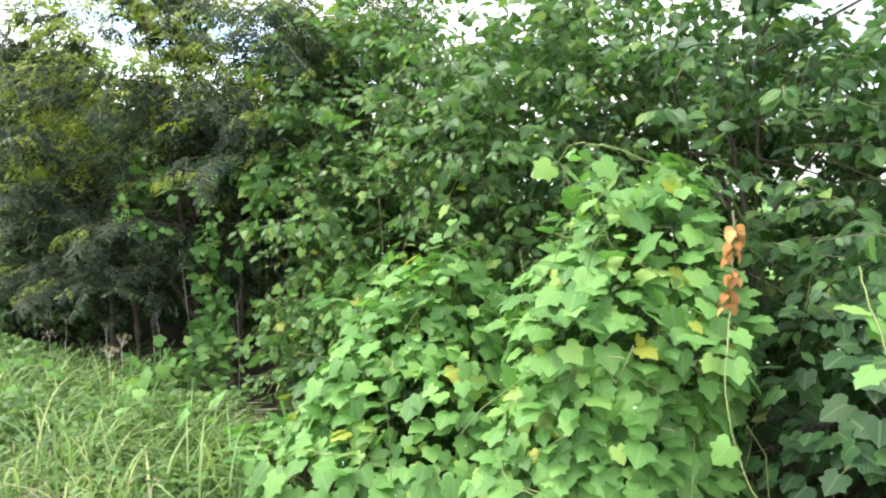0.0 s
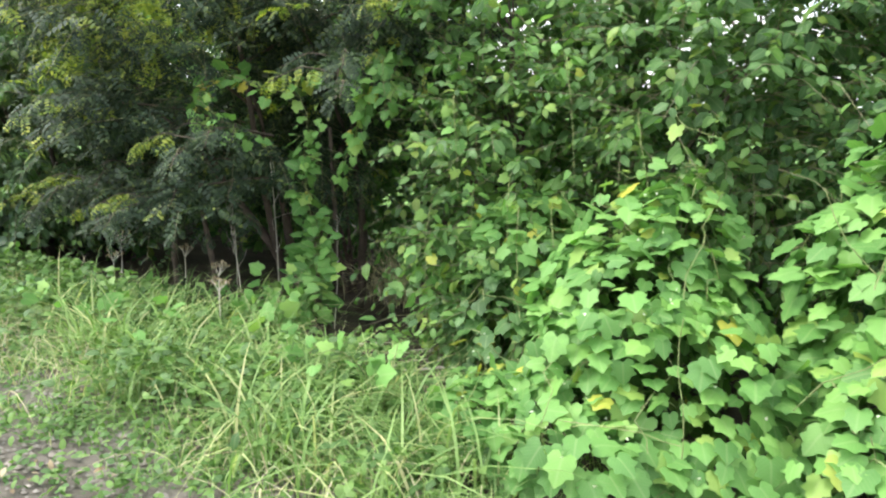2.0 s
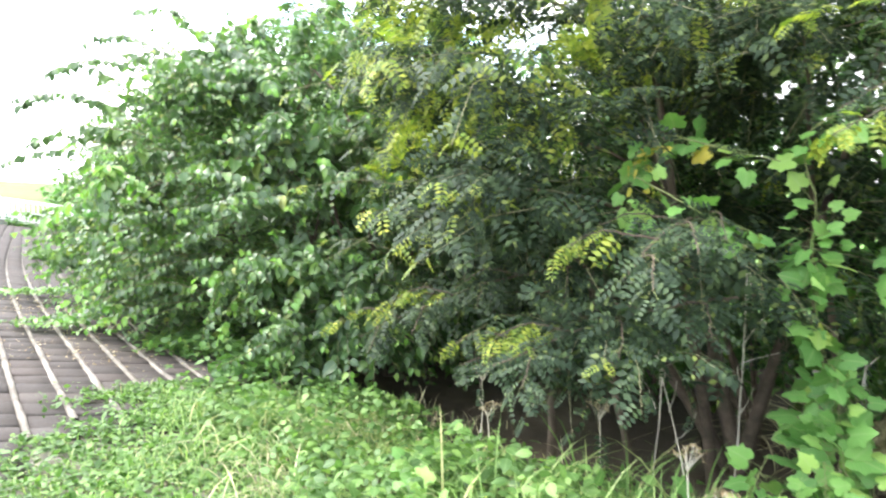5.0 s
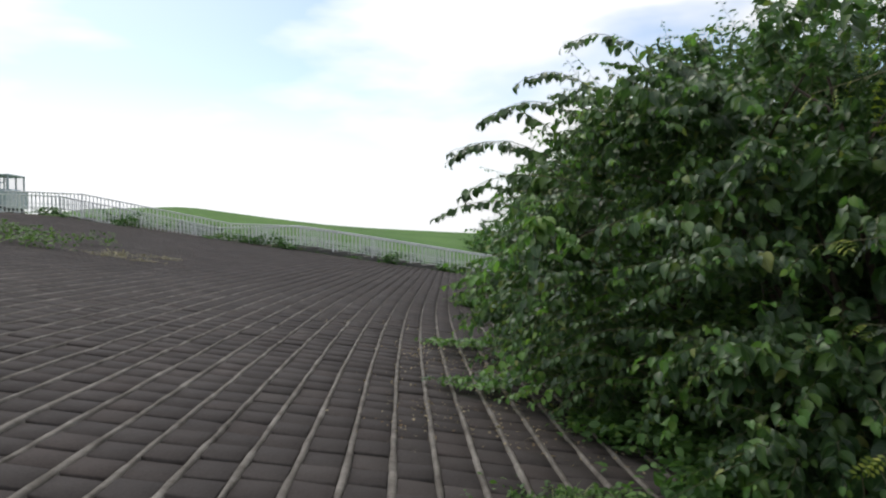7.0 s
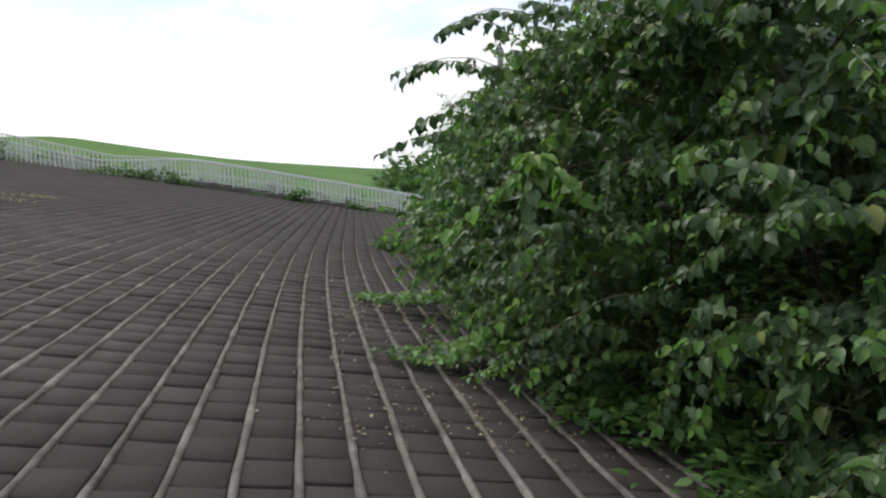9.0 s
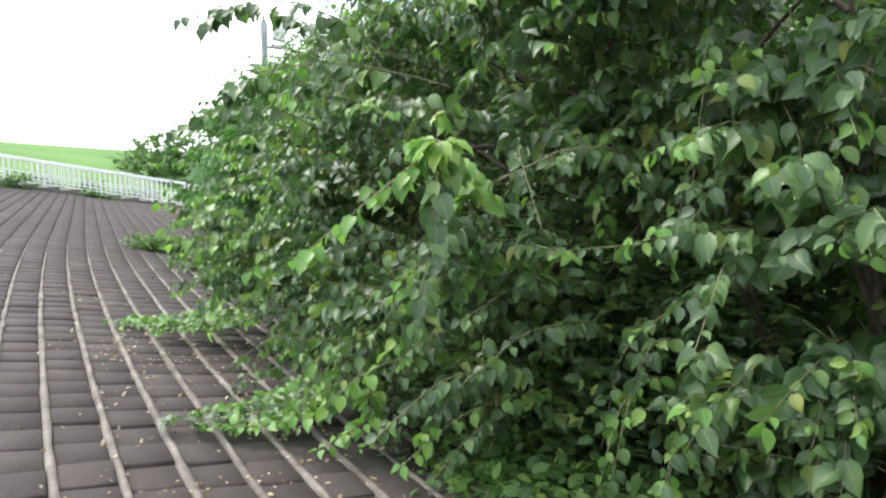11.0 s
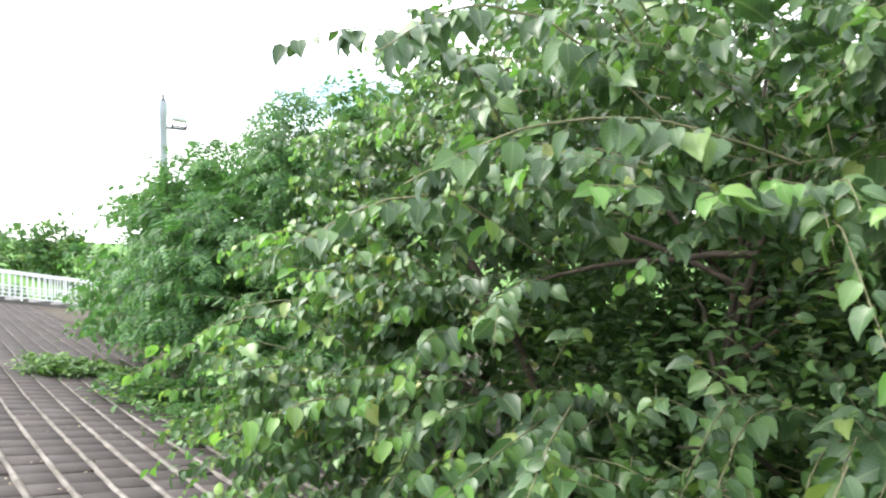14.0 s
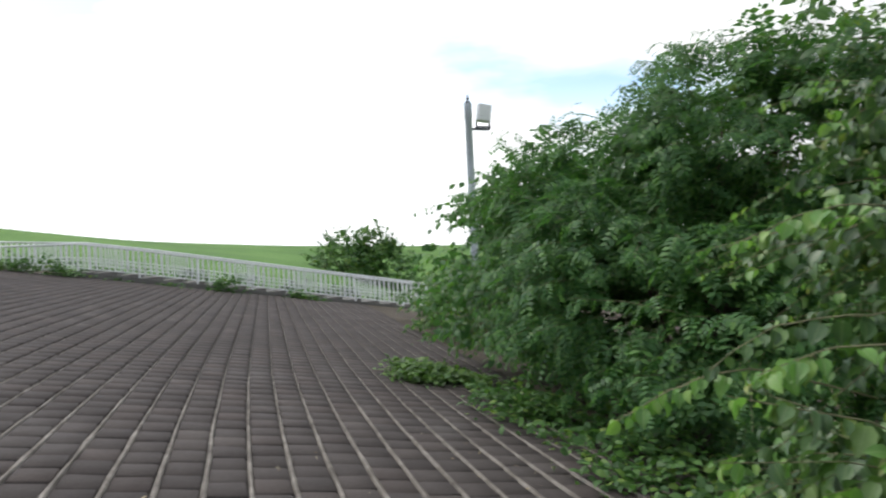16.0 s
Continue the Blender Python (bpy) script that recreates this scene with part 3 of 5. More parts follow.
def ground_sheet():
    us = [-3000, -600, -120, -60, -48, -40, -33, -25.3, -19.3, -16, -12, -8, -5, -2, 0, 2, 4, 6, 9, 14, 22, 30, 50, 80, 300, 3000]
    ys = [-3000, -400, -80, -30, -10, 0, 5, 11, 14, 20, 26, 32, 40, 42, 44.7, 51, 58, 62, 68, 74, 80, 86, 94, 112, 124, 160, 220, 400, 900, 3000]
    v = [(u + bend(y), y, turf_z(u, y) - 0.03) for y in ys for u in us]
    n = len(us)
    f, tone = [], []
    for j in range(len(ys) - 1):
        for i in range(n - 1):
            a = j * n + i
            f.append((a, a + 1, a + n + 1, a + n))
            tone.append(1 if (ys[j] >= 44 or us[i] < -19.5 or us[i] >= 14) else 0)
    me = raw_mesh("ground", np.array(v, float), np.array(f))
    me.materials.append(SOIL)
    me.materials.append(TURF)
    me.polygons.foreach_set("material_index", np.array(tone, dtype=np.int32))
    ob = new("ground", me)
    tagged(ob, "bare dark soil and green turf of a river embankment", "ground", "", "structure")


ground_sheet()

# ---- trees and shrubs along the foot of the bank ----
LOCUST_HOLLOWS = (((3.0, 6.9, 2.0), (1.0, 0.95, 0.75)), ((2.7, 9.0, 0.4), (1.5, 2.4, 0.45)), ((3.3, 8.9, 1.25), (0.9, 0.9, 0.3)), ((2.5, 8.0, 2.0), (0.75, 0.6, 0.45)))
locust = bush("locust_tree", "dark feathery locust tree with yellow-green young tips", "tree", (4.4, 8.2, 0),
     [((3.7, 8.4, 2.0), (1.5, 1.5, 0.9)), ((3.4, 9.7, 1.6), (1.4, 1.2, 0.9)), ((4.3, 7.6, 2.9), (1.4, 1.0, 0.8)), ((3.8, 8.8, 3.6), (1.9, 2.4, 0.9)), ((2.9, 8.4, 1.1), (0.7, 0.7, 0.35)), ((4.6, 10.6, 2.4), (1.6, 1.5, 1.5)), ((2.9, 9.2, 2.7), (1.2, 1.2, 0.6)), ((2.6, 9.0, 1.9), (0.7, 0.8, 0.4)), ((3.6, 10.3, 3.4), (1.6, 1.5, 1.1)), ((4.6, 8.4, 4.4), (1.9, 2.2, 0.9))],
     1700, "pinnate", LOCUST, 0.165, 6, (0.2, 0.45), 0.3, 0.3, 0.3, 4, 0.06, LOCUST_TIP, 0.42, "", 1.0, 0.1, 640, 16, (0.5, 0.95), LOCUST_TIP, 0.13, 0.3, 0.92, 0.66, LOCUST_HOLLOWS, 0.2)
tube_part("trunk", [W(5.0, 8.0, -0.05), W(4.95, 8.0, 0.8), W(4.7, 8.2, 2.0)], 0.06, 0.03, BARK, locust)
for a, m_, b in (((3.3, 8.3), (3.35, 8.6, 0.7), (3.2, 8.9, 1.6)), ((3.9, 7.5), (3.95, 7.5, 0.9), (3.9, 7.7, 1.9)), ((3.5, 9.2), (3.3, 9.1, 0.6), (3.2, 9.0, 1.3)), ((4.6, 6.9), (4.6, 6.95, 0.9), (4.5, 7.0, 2.0)), ((5.4, 7.2), (5.45, 7.3, 1.0), (5.3, 7.2, 2.3))):
    tube_part("stem", [W(a[0], a[1], -0.05), W(*m_), W(*b)], 0.035, 0.018, BARK, locust)
for pts, n in ((((3.5, 7.8, 1.25), (2.95, 7.95, 1.15), (2.5, 8.15, 0.98), (2.1, 8.4, 0.72)), 46), (((3.6, 8.0, 1.2), (3.0, 8.3, 1.05), (2.6, 8.6, 0.85), (2.3, 8.9, 0.62)), 42),
               (((3.5, 8.6, 1.35), (2.9, 8.9, 1.25), (2.5, 9.2, 1.05), (2.2, 9.5, 0.8)), 42), (((3.4, 7.9, 1.6), (2.9, 7.9, 1.62), (2.6, 7.85, 1.5), (2.3, 7.8, 1.25)), 34),
               (((3.6, 9.3, 1.1), (3.0, 9.7, 1.0), (2.6, 10.0, 0.8), (2.4, 10.3, 0.55)), 40), (((3.5, 7.2, 2.3), (3.1, 6.9, 2.25), (2.9, 6.7, 2.1), (2.75, 6.55, 1.85)), 26)):
    pts = [(a_, b_, c_ + 0.14) for a_, b_, c_ in pts]
    spray("bough", locust, pts, n, "pinnate", LOCUST, 0.17, 0.012, 0.35, BARK)
    for k in range(5):
        u_ = 0.3 + 0.14 * k
        i_ = min(2, int(u_ * 3))
        a_, b_ = Vector(pts[i_]), Vector(pts[i_ + 1])
        c_ = a_.lerp(b_, u_ * 3 - i_)
        w_ = (1 if k % 2 else -1) * rng.uniform(0.25, 0.45)
        spray("side_bough", locust, (c_, (c_.x - 0.15, c_.y + 0.6 * w_, c_.z + 0.02), (c_.x - 0.3, c_.y + w_, c_.z - 0.14)), 15, "pinnate", LOCUST if k != 3 else LOCUST_TIP, 0.15, 0.006, 0.35, BARK)
# Added backdrop shrub; its dark leaf colour stands for shade within the locust.
bush("shrub", "shrub added behind the locust tree as a dark backdrop", "shrub", (5.9, 8.8, 0),
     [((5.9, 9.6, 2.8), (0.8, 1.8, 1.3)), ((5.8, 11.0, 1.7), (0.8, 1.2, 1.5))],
     900, "plain", SHADED_SHRUB, 0.13, 8, (0.3, 0.6), 0.35, 0.4, 0.2, 4, 0.04, low=1.0)
bush("shrub", "broad-leaved green shrub behind the vines", "shrub", (4.8, 5.6, 0),
     [((4.5, 5.7, 1.7), (1.2, 1.0, 1.3)), ((4.6, 4.4, 2.6), (1.3, 1.3, 1.4)), ((4.4, 6.5, 3.2), (0.9, 0.8, 1.05)), ((4.9, 6.3, 3.2), (1.2, 1.1, 1.0)), ((4.0, 5.4, 0.7), (0.8, 0.8, 0.6))],
     1900, "plain", BRIGHT_SHRUB, 0.11, 8, (0.3, 0.6), 0.35, 0.45, 0.35, 5, 0.035, None, 0, "", 1.0, 0.35, 400, 18, (0.5, 1.0), gaps=0.25, tiers=0.7)
# Leaf colour darkened to stand for shade beyond the vine mound.
bush("shrub", "tall leafy shrub behind the vine mound, leaf colour darkened for shade", "shrub", (5.0, 2.4, 0),
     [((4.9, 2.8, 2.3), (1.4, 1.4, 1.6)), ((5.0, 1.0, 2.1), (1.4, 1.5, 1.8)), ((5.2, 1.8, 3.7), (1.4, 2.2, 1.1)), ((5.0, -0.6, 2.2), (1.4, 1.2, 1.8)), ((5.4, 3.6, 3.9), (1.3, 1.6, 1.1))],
     2200, "plain", SHADED_SHRUB, 0.105, 9, (0.3, 0.6), 0.35, 0.45, 0.35, 6, 0.035, None, 0, "", 1.0, 0.35, 420, 20, (0.5, 1.0), gaps=0.15, tiers=0.8)
HOLLOWS = (((2.4, 14.6, 1.8), (1.2, 0.95, 0.42)), ((1.6, 13.9, 1.75), (0.9, 0.55, 0.35)), ((0.5, 14.0, 1.4), (0.9, 0.65, 0.4)), ((3.0, 13.3, 1.5), (0.9, 0.7, 0.5)), ((2.4, 12.6, 1.2), (1.1, 0.6, 0.5)), ((2.1, 15.6, 0.95), (0.6, 0.35, 0.3)))
mulberry = bush("mulberry_tree", "leafy mulberry bush spreading over the paved bank", "tree", (3.4, 15.2, 0),
     [((2.7, 15.4, 1.6), (1.5, 2.1, 1.2)), ((2.65, 14.1, 2.25), (1.5, 1.3, 1.1)), ((3.3, 15.4, 3.2), (1.7, 2.1, 1.1)), ((2.2, 16.6, 1.0), (1.0, 1.3, 0.8)), ((2.1, 13.7, 1.2), (1.0, 0.9, 0.9)), ((3.1, 17.2, 2.4), (1.4, 1.4, 1.3))],
     1300, "heart", MULBERRY, 0.095, 7, (0.25, 0.5), 0.4, 0.6, 0.2, 6, 0.05, None, 0.0, "", 0.9, 0.3, 900, 27, (0.6, 1.15), YOUNG, 0.2, 0.3, 0.08, 0.6, HOLLOWS, 0.05)
# Added to block light from behind and keep the mulberry's hollow dark.
bush("shrub", "dense shrub added behind the mulberry to block light", "shrub", (4.9, 14.4, 0),
     [((4.7, 13.2, 1.2), (1.0, 1.6, 1.4)), ((4.7, 15.6, 1.3), (1.0, 1.7, 1.5)), ((5.0, 14.4, 2.6), (1.1, 2.6, 1.1))],
     1700, "plain", SHRUB, 0.13, 8, (0.3, 0.6), 0.35, 0.4, 0.2, 4, 0.04)
bush("mulberry_tree", "dark mulberry bush at the edge of the grass", "tree", (3.7, 12.2, 0),
     [((3.1, 12.2, 1.5), (1.2, 1.3, 1.3)), ((2.9, 12.8, 2.7), (1.4, 1.3, 1.0)), ((2.9, 11.6, 0.8), (0.8, 0.8, 0.7))],
     800, "heart", MULBERRY, 0.1, 7, (0.25, 0.5), 0.4, 0.6, 0.2, 5, 0.05, None, 0.0, "", 0.9, 0.3, 380, 25, (0.6, 1.1), YOUNG, 0.14, 0.35, 0.08, 0.66, HOLLOWS, 0.05)
bush("walnut_tree", "green tree with long feathered leaves", "tree", (4.9, 22.4, 0),
     [((4.4, 22.6, 1.8), (1.9, 2.1, 1.6)), ((4.3, 23.6, 2.7), (1.8, 1.8, 1.4)), ((4.9, 21.6, 3.7), (1.7, 2.0, 1.2)), ((4.4, 20.4, 1.3), (1.5, 1.3, 1.1))],
     1200, "pinnate", WALNUT, 0.25, 6, (0.3, 0.6), 0.35, 0.4, 0.3, 5, 0.06, None, 0.0, "", 1.1, 0.3, 520, 13, (0.6, 1.1), gaps=0.35)
bush("tree", "mixed green tree leaning over the paving", "tree", (5.0, 26.0, 0),
     [((4.5, 25.6, 1.7), (1.8, 2.2, 1.5)), ((4.9, 26.4, 3.0), (1.7, 2.0, 1.0))],
     900, "plain", WALNUT, 0.17, 7, (0.4, 0.8), 0.35, 0.4, 0.35, 5, 0.06, None, 0.0, "", 1.0, 0.3, 420, 14, (0.6, 1.1), gaps=0.3)
bush("tree", "tall open-crowned tree standing behind the bushes", "tree", (6.4, 20.5, 0),
     [((6.1, 20.4, 4.2), (1.8, 2.2, 1.6)), ((5.8, 18.0, 4.6), (1.9, 1.8, 1.5)), ((6.4, 22.6, 3.8), (1.7, 1.8, 1.2)), ((6.0, 16.0, 4.2), (1.6, 1.8, 1.2))],
     1300, "plain", SHRUB, 0.14, 7, (0.4, 0.8), 0.35, 0.4, 0.3, 4, 0.07, None, 0.0, "", 1.0, 0.4, 380, 14, (0.6, 1.1), gaps=0.4)
bush("shrub", "dense green shrub near the stair railing", "shrub", (5.8, 31.5, 0),
     [((5.6, 31.2, 0.9), (1.7, 2.2, 1.0)), ((6.4, 34.5, 1.0), (1.8, 2.4, 1.1))],
     900, "plain", SHRUB, 0.17, 7, (0.3, 0.6), 0.35, 0.4, 0.4, 5, 0.04)
bush("shrub", "rounded grey-green bush beyond the railing", "shrub", (8.3, 60.0, 0),
     [((7.2, 60.0, 2.0), (2.0, 2.2, 1.9)), ((10.0, 60.5, 1.7), (2.4, 2.2, 2.0)), ((9.3, 60.2, 3.3), (1.0, 1.2, 1.4))],
     1100, "plain", SHRUB, 0.3, 7, (0.5, 1.1), 0.2, 0.3, 0.4, 5, 0.06)
for k in range(7):
    y = -2.5 + 3.5 * k
    bush("shrub", "shaded dense thicket behind the front row", "shrub", (7.4, y, 0),
         [((7.3, y, 1.5), (1.3, 2.1, 1.5)), ((7.4, y + 0.6, 3.7), (1.2, 2.0, 1.5))],
         750, "plain", SHRUB, 0.2, 6, (0.3, 0.7), 0.35, 0.4, 0.3, 4, 0.05, None, 0.0, "thicket shrubs")
# Second row, added to hide the bright turf so the gap stays dark.
for k in range(4):
    y = 0.5 + 5.0 * k
    bush("shrub", "scrub added at the bank's foot to hide the bright turf", "shrub", (9.8, y, 0),
         [((9.8, y, 1.7), (1.3, 2.9, 1.7))], 600, "plain", SHRUB, 0.24, 7, (0.3, 0.7), 0.35, 0.4, 0.4, 3, 0.05, None, 0.0, "thicket shrubs")

# boughs that reach out over the paving
for pts, n, size, mat in (
        (((1.6, 13.2, 1.5), (1.25, 13.05, 1.75), (0.95, 12.9, 1.82), (0.72, 13.06, 1.5), (0.5, 13.22, 1.22)), 64, 0.125, YOUNG),
        (((0.98, 12.9, 1.82), (0.92, 12.8, 1.72), (0.93, 12.78, 1.35), (0.88, 12.76, 1.0)), 30, 0.12, MULBERRY),
        (((2.5, 13.0, 1.8), (2.0, 12.8, 1.98), (1.62, 12.8, 1.92), (1.3, 12.9, 1.7)), 16, 0.12, MULBERRY),
        (((2.7, 12.7, 2.1), (2.3, 12.6, 2.05), (2.15, 12.5, 1.8), (2.1, 12.5, 1.5)), 14, 0.12, MULBERRY),
        (((1.6, 15.3, 2.5), (1.0, 15.1, 2.78), (0.55, 15.2, 2.75), (0.25, 15.3, 2.6)), 40, 0.13, MULBERRY),
        (((1.6, 13.9, 2.3), (0.95, 14.15, 2.34), (0.6, 14.4, 2.22), (0.36, 14.6, 2.0)), 40, 0.12, MULBERRY),
        (((1.5, 14.9, 1.9), (0.85, 14.9, 2.1), (0.5, 14.9, 2.0), (0.2, 14.9, 1.8)), 38, 0.12, MULBERRY),
        (((1.5, 14.4, 2.5), (0.85, 14.5, 2.72), (0.45, 14.55, 2.62), (0.18, 14.57, 2.36)), 40, 0.12, MULBERRY),
        (((1.5, 14.5, 2.8), (0.9, 14.5, 3.05), (0.65, 14.5, 3.0), (0.45, 14.5, 2.82)), 40, 0.12, MULBERRY),
        (((2.0, 14.3, 3.1), (1.4, 14.2, 3.4), (1.05, 14.1, 3.4), (0.75, 14.1, 3.2)), 40, 0.12, MULBERRY),
        (((2.0, 14.6, 2.9), (1.3, 14.6, 3.2), (0.9, 14.5, 3.15), (0.6, 14.5, 2.95)), 40, 0.12, MULBERRY),
        (((2.2, 14.0, 3.4), (1.7, 13.9, 3.75), (1.4, 13.8, 3.75), (1.1, 13.8, 3.55)), 36, 0.12, MULBERRY),
        (((1.9, 17.5, 1.2), (1.3, 17.7, 1.3), (1.0, 17.85, 1.15), (0.75, 18.0, 0.92)), 30, 0.11, YOUNG),
        (((2.0, 17.2, 1.6), (1.6, 17.3, 1.62), (1.3, 17.6, 1.5), (1.1, 17.75, 1.25)), 26, 0.11, MULBERRY),
        (((2.1, 17.3, 2.0), (1.6, 17.3, 2.12), (1.35, 17.5, 2.05), (1.12, 17.75, 1.85)), 26, 0.11, YOUNG),
        (((1.9, 16.4, 1.0), (1.3, 16.2, 1.1), (0.95, 16.1, 1.05), (0.62, 16.1, 0.9)), 30, 0.11, YOUNG),
        (((1.9, 16.9, 1.3), (1.5, 17.0, 1.5), (1.1, 17.1, 1.45), (0.85, 17.2, 1.3)), 26, 0.11, YOUNG)):
    spray("bough", mulberry, pts, n, "heart", mat, size, 0.006, 0.9)
for k in range(28):
    by, bz = rng.uniform(13.0, 15.4), rng.uniform(0.3, 0.9)
    bx = rng.uniform(1.6, 2.4) + 0.5 * max(0.0, 13.6 - by)
    out = rng.uniform(0.7, 1.1)
    spray("bough", mulberry, ((bx + 0.5, by + 0.1, bz), (bx, by, bz + 0.2), (bx - out * 0.6, by - 0.1, bz + 0.12), (bx - out, by - 0.15, bz - 0.15)), 34, "heart", MULBERRY if k % 3 else YOUNG, 0.095, 0.005, 0.8)
for k in range(6):
    by = 12.2 + 0.11 * k + rng.uniform(-0.05, 0.05)
    bx, bz = rng.uniform(1.85, 2.25), rng.uniform(0.85, 1.2)
    spray("bough", mulberry, ((bx + 0.7, by + 0.1, bz - 0.1), (bx + 0.2, by, bz), (bx, by - 0.04, bz - 0.22), (bx - 0.06, by - 0.06, bz - rng.uniform(0.5, 0.75))), 20, "heart", YOUNG if k % 3 == 1 else MULBERRY, 0.1, 0.005, 0.9)
for k in range(14):
    by = rng.uniform(13.2, 14.3)
    bx, bz = rng.uniform(1.9, 2.6), rng.uniform(0.75, 1.3)
    spray("bough", mulberry, ((bx + 0.6, by + 0.2, bz - 0.1), (bx, by, bz + 0.15), (bx - 0.5, by - 0.05, bz + 0.12), (bx - rng.uniform(0.7, 1.0), by - 0.1, bz - 0.12)), 34, "heart", YOUNG if k % 3 == 0 else MULBERRY, 0.11, 0.006, 0.8)
for k in range(5):
    a = -0.6 + 0.5 * k
    spray("bough", mulberry, ((0.98, 12.92, 1.78), (0.95, 12.9, 1.84), (0.93 - 0.1 * math.cos(a), 12.9 - 0.12 * math.sin(a), 1.8)), 8, "heart", YOUNG, 0.14, 0.004, 0.8)
# creeping shoots lying on the blocks
for k in range(6):
    y_ = 13.9 + 0.26 * k
    x_ = 0.72 + 0.3 * rng.random()
    spray("low_bough", mulberry, ((1.8, y_ + 0.15, 0.3), (1.3, y_, 0.42), (x_ + 0.4, y_ - 0.08, 0.26), (x_, y_ - 0.12, 0.08)), 40, "heart", MULBERRY if k % 2 else YOUNG, 0.095, 0.005, 0.35)
for pts, n in ((((2.0, 17.5, 0.25), (1.2, 17.45, 0.1), (0.8, 17.4, 0.06), (0.36, 17.34, 0.04)), 26), (((1.7, 14.7, 0.3), (1.1, 14.5, 0.12), (0.8, 14.4, 0.08), (0.38, 14.38, 0.05)), 30), (((1.7, 16.9, 0.3), (1.2, 16.8, 0.16), (0.85, 16.75, 0.14), (0.6, 16.7, 0.12)), 20)):
    for k in range(3):
        go = [(x_ + rng.normal(0, 0.07), y_ + (k - 1) * 0.14 + rng.normal(0, 0.05), z_ + 0.02) for x_, y_, z_ in pts]
        spray("creeping_shoot", mulberry, go, n + 40, "heart", YOUNG if k != 1 else MULBERRY, 0.095, 0.006, 0.02, None, 0.4, 1.1)


# ---- vines ----
LEAF_V, LEAF_F, LEAF_U = leaf_shape("lobed")
VINE_LEAF = raw_mesh("leaf", LEAF_V, LEAF_F, LEAF_U)
VINE_LEAF.materials.append(VINE_ONE)


def vine_mound(name, label, lumps, n, mat, size, single=0, inner=0.78):
    """Leaves tiling the outside of low growth, hung on runners; the outermost are objects of their own."""
    base = W(lumps[0][0][0], lumps[0][0][1], 0)
    thing = empty(name, base, label, "vine")
    p, d = crown_points(lumps, n, inner)
    along = unit(np.array([-0.25, -0.1, -0.6]) + 0.5 * d + rng.normal(0, 0.4, d.shape))
    face = unit(d * 0.8 + np.array([-0.25, -0.1, 0.9]) + rng.normal(0, 0.25, d.shape))
    sz = size * rng.uniform(0.55, 1.3, len(p))
    for k in range(single):
        y = Vector(along[k]).normalized()
        z = Vector(face[k])
        z = (z - z.dot(y) * y).normalized()
        x = y.cross(z)
        m = Matrix((x, y, z)).transposed().to_4x4()
        ob = new("leaf", VINE_LEAF)
        ob.parent = thing
        ob.matrix_parent_inverse = thing.matrix_basis.inverted()
        ob.matrix_basis = Matrix.Translation(p[k]) @ m @ Matrix.Scale(sz[k], 4)
    v, f, u = place_leaves("lobed", p[single:], along[single:], face[single:], sz[single:])
    mesh_part("leaves", raw_mesh("leaves", v, f, u), mat, thing, "", "stuff")
    m = 70
    a = rng.integers(0, len(p), m)
    s = np.linspace(0, 1, 6)[None, :, None]
    go = unit(np.cross(d[a], rng.normal(0, 1, (m, 3))))
    path = p[a][:, None] + go[:, None] * s * rng.uniform(0.3, 0.8, (m, 1, 1)) + np.array([0, 0, -0.12]) * s ** 2 + 0.03 * rng.normal(0, 1, (m, 6, 3))
    v, q = tubes(path, np.full((m, 6), 0.003), 3)
    mesh_part("runner_mass", raw_mesh("runners", v, q), STEM, thing, "", "stuff")
    k = rng.integers(0, len(p), 160)
    v, f, u = place_leaves("ovate", p[k] + d[k] * 0.05, unit(rng.normal(0, 1, (160, 3))), unit(rng.normal(0, 1, (160, 3))), np.full(160, 0.02))
    mesh_part("flowers", raw_mesh("flowers", v, f, u), FLOWER, thing, "tiny cream flowers", "stuff")
    return thing


YELLOWED = leaf_material("yellowed_vine_leaf", [(0.0, (0.42, 0.38, 0.06)), (1.0, (0.6, 0.46, 0.1))], 0.35, 0.55, 0.2)
FLOWER = leaf_material("cream_flower", [(0.0, (0.6, 0.6, 0.5)), (1.0, (0.75, 0.75, 0.7))], 0.3, 0.6, 0.0)
mound = vine_mound("vine_mound", "bright green lobed vine leaves heaped over a bush", [((3.45, 2.85, 1.1), (0.85, 0.62, 1.1)), ((3.2, 2.82, 0.4), (0.85, 0.64, 0.8))], 2000, VINE, 0.12, 150)
vine_mound("vine_mound", "light green vine leaves trailing low over the grass", [((3.4, 4.3, 0.75), (0.75, 0.6, 0.9)), ((3.1, 4.1, 0.3), (0.75, 0.95, 0.75)), ((2.7, 4.5, 0.15), (0.7, 0.8, 0.35)), ((3.75, 5.35, 1.1), (0.45, 0.45, 0.45))], 2350, VINE, 0.115, 150)
vine_mound("vine_mound", "old vine leaves, coloured darker for the mound's shaded flank", [((3.8, 1.5, 0.9), (0.85, 0.8, 0.95)), ((4.1, 0.5, 0.9), (1.0, 0.9, 1.1))], 1300, VINE_DARK, 0.12, 0, 0.5)
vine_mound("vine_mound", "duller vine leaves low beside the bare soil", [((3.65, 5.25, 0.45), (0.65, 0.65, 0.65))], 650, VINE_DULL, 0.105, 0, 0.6)
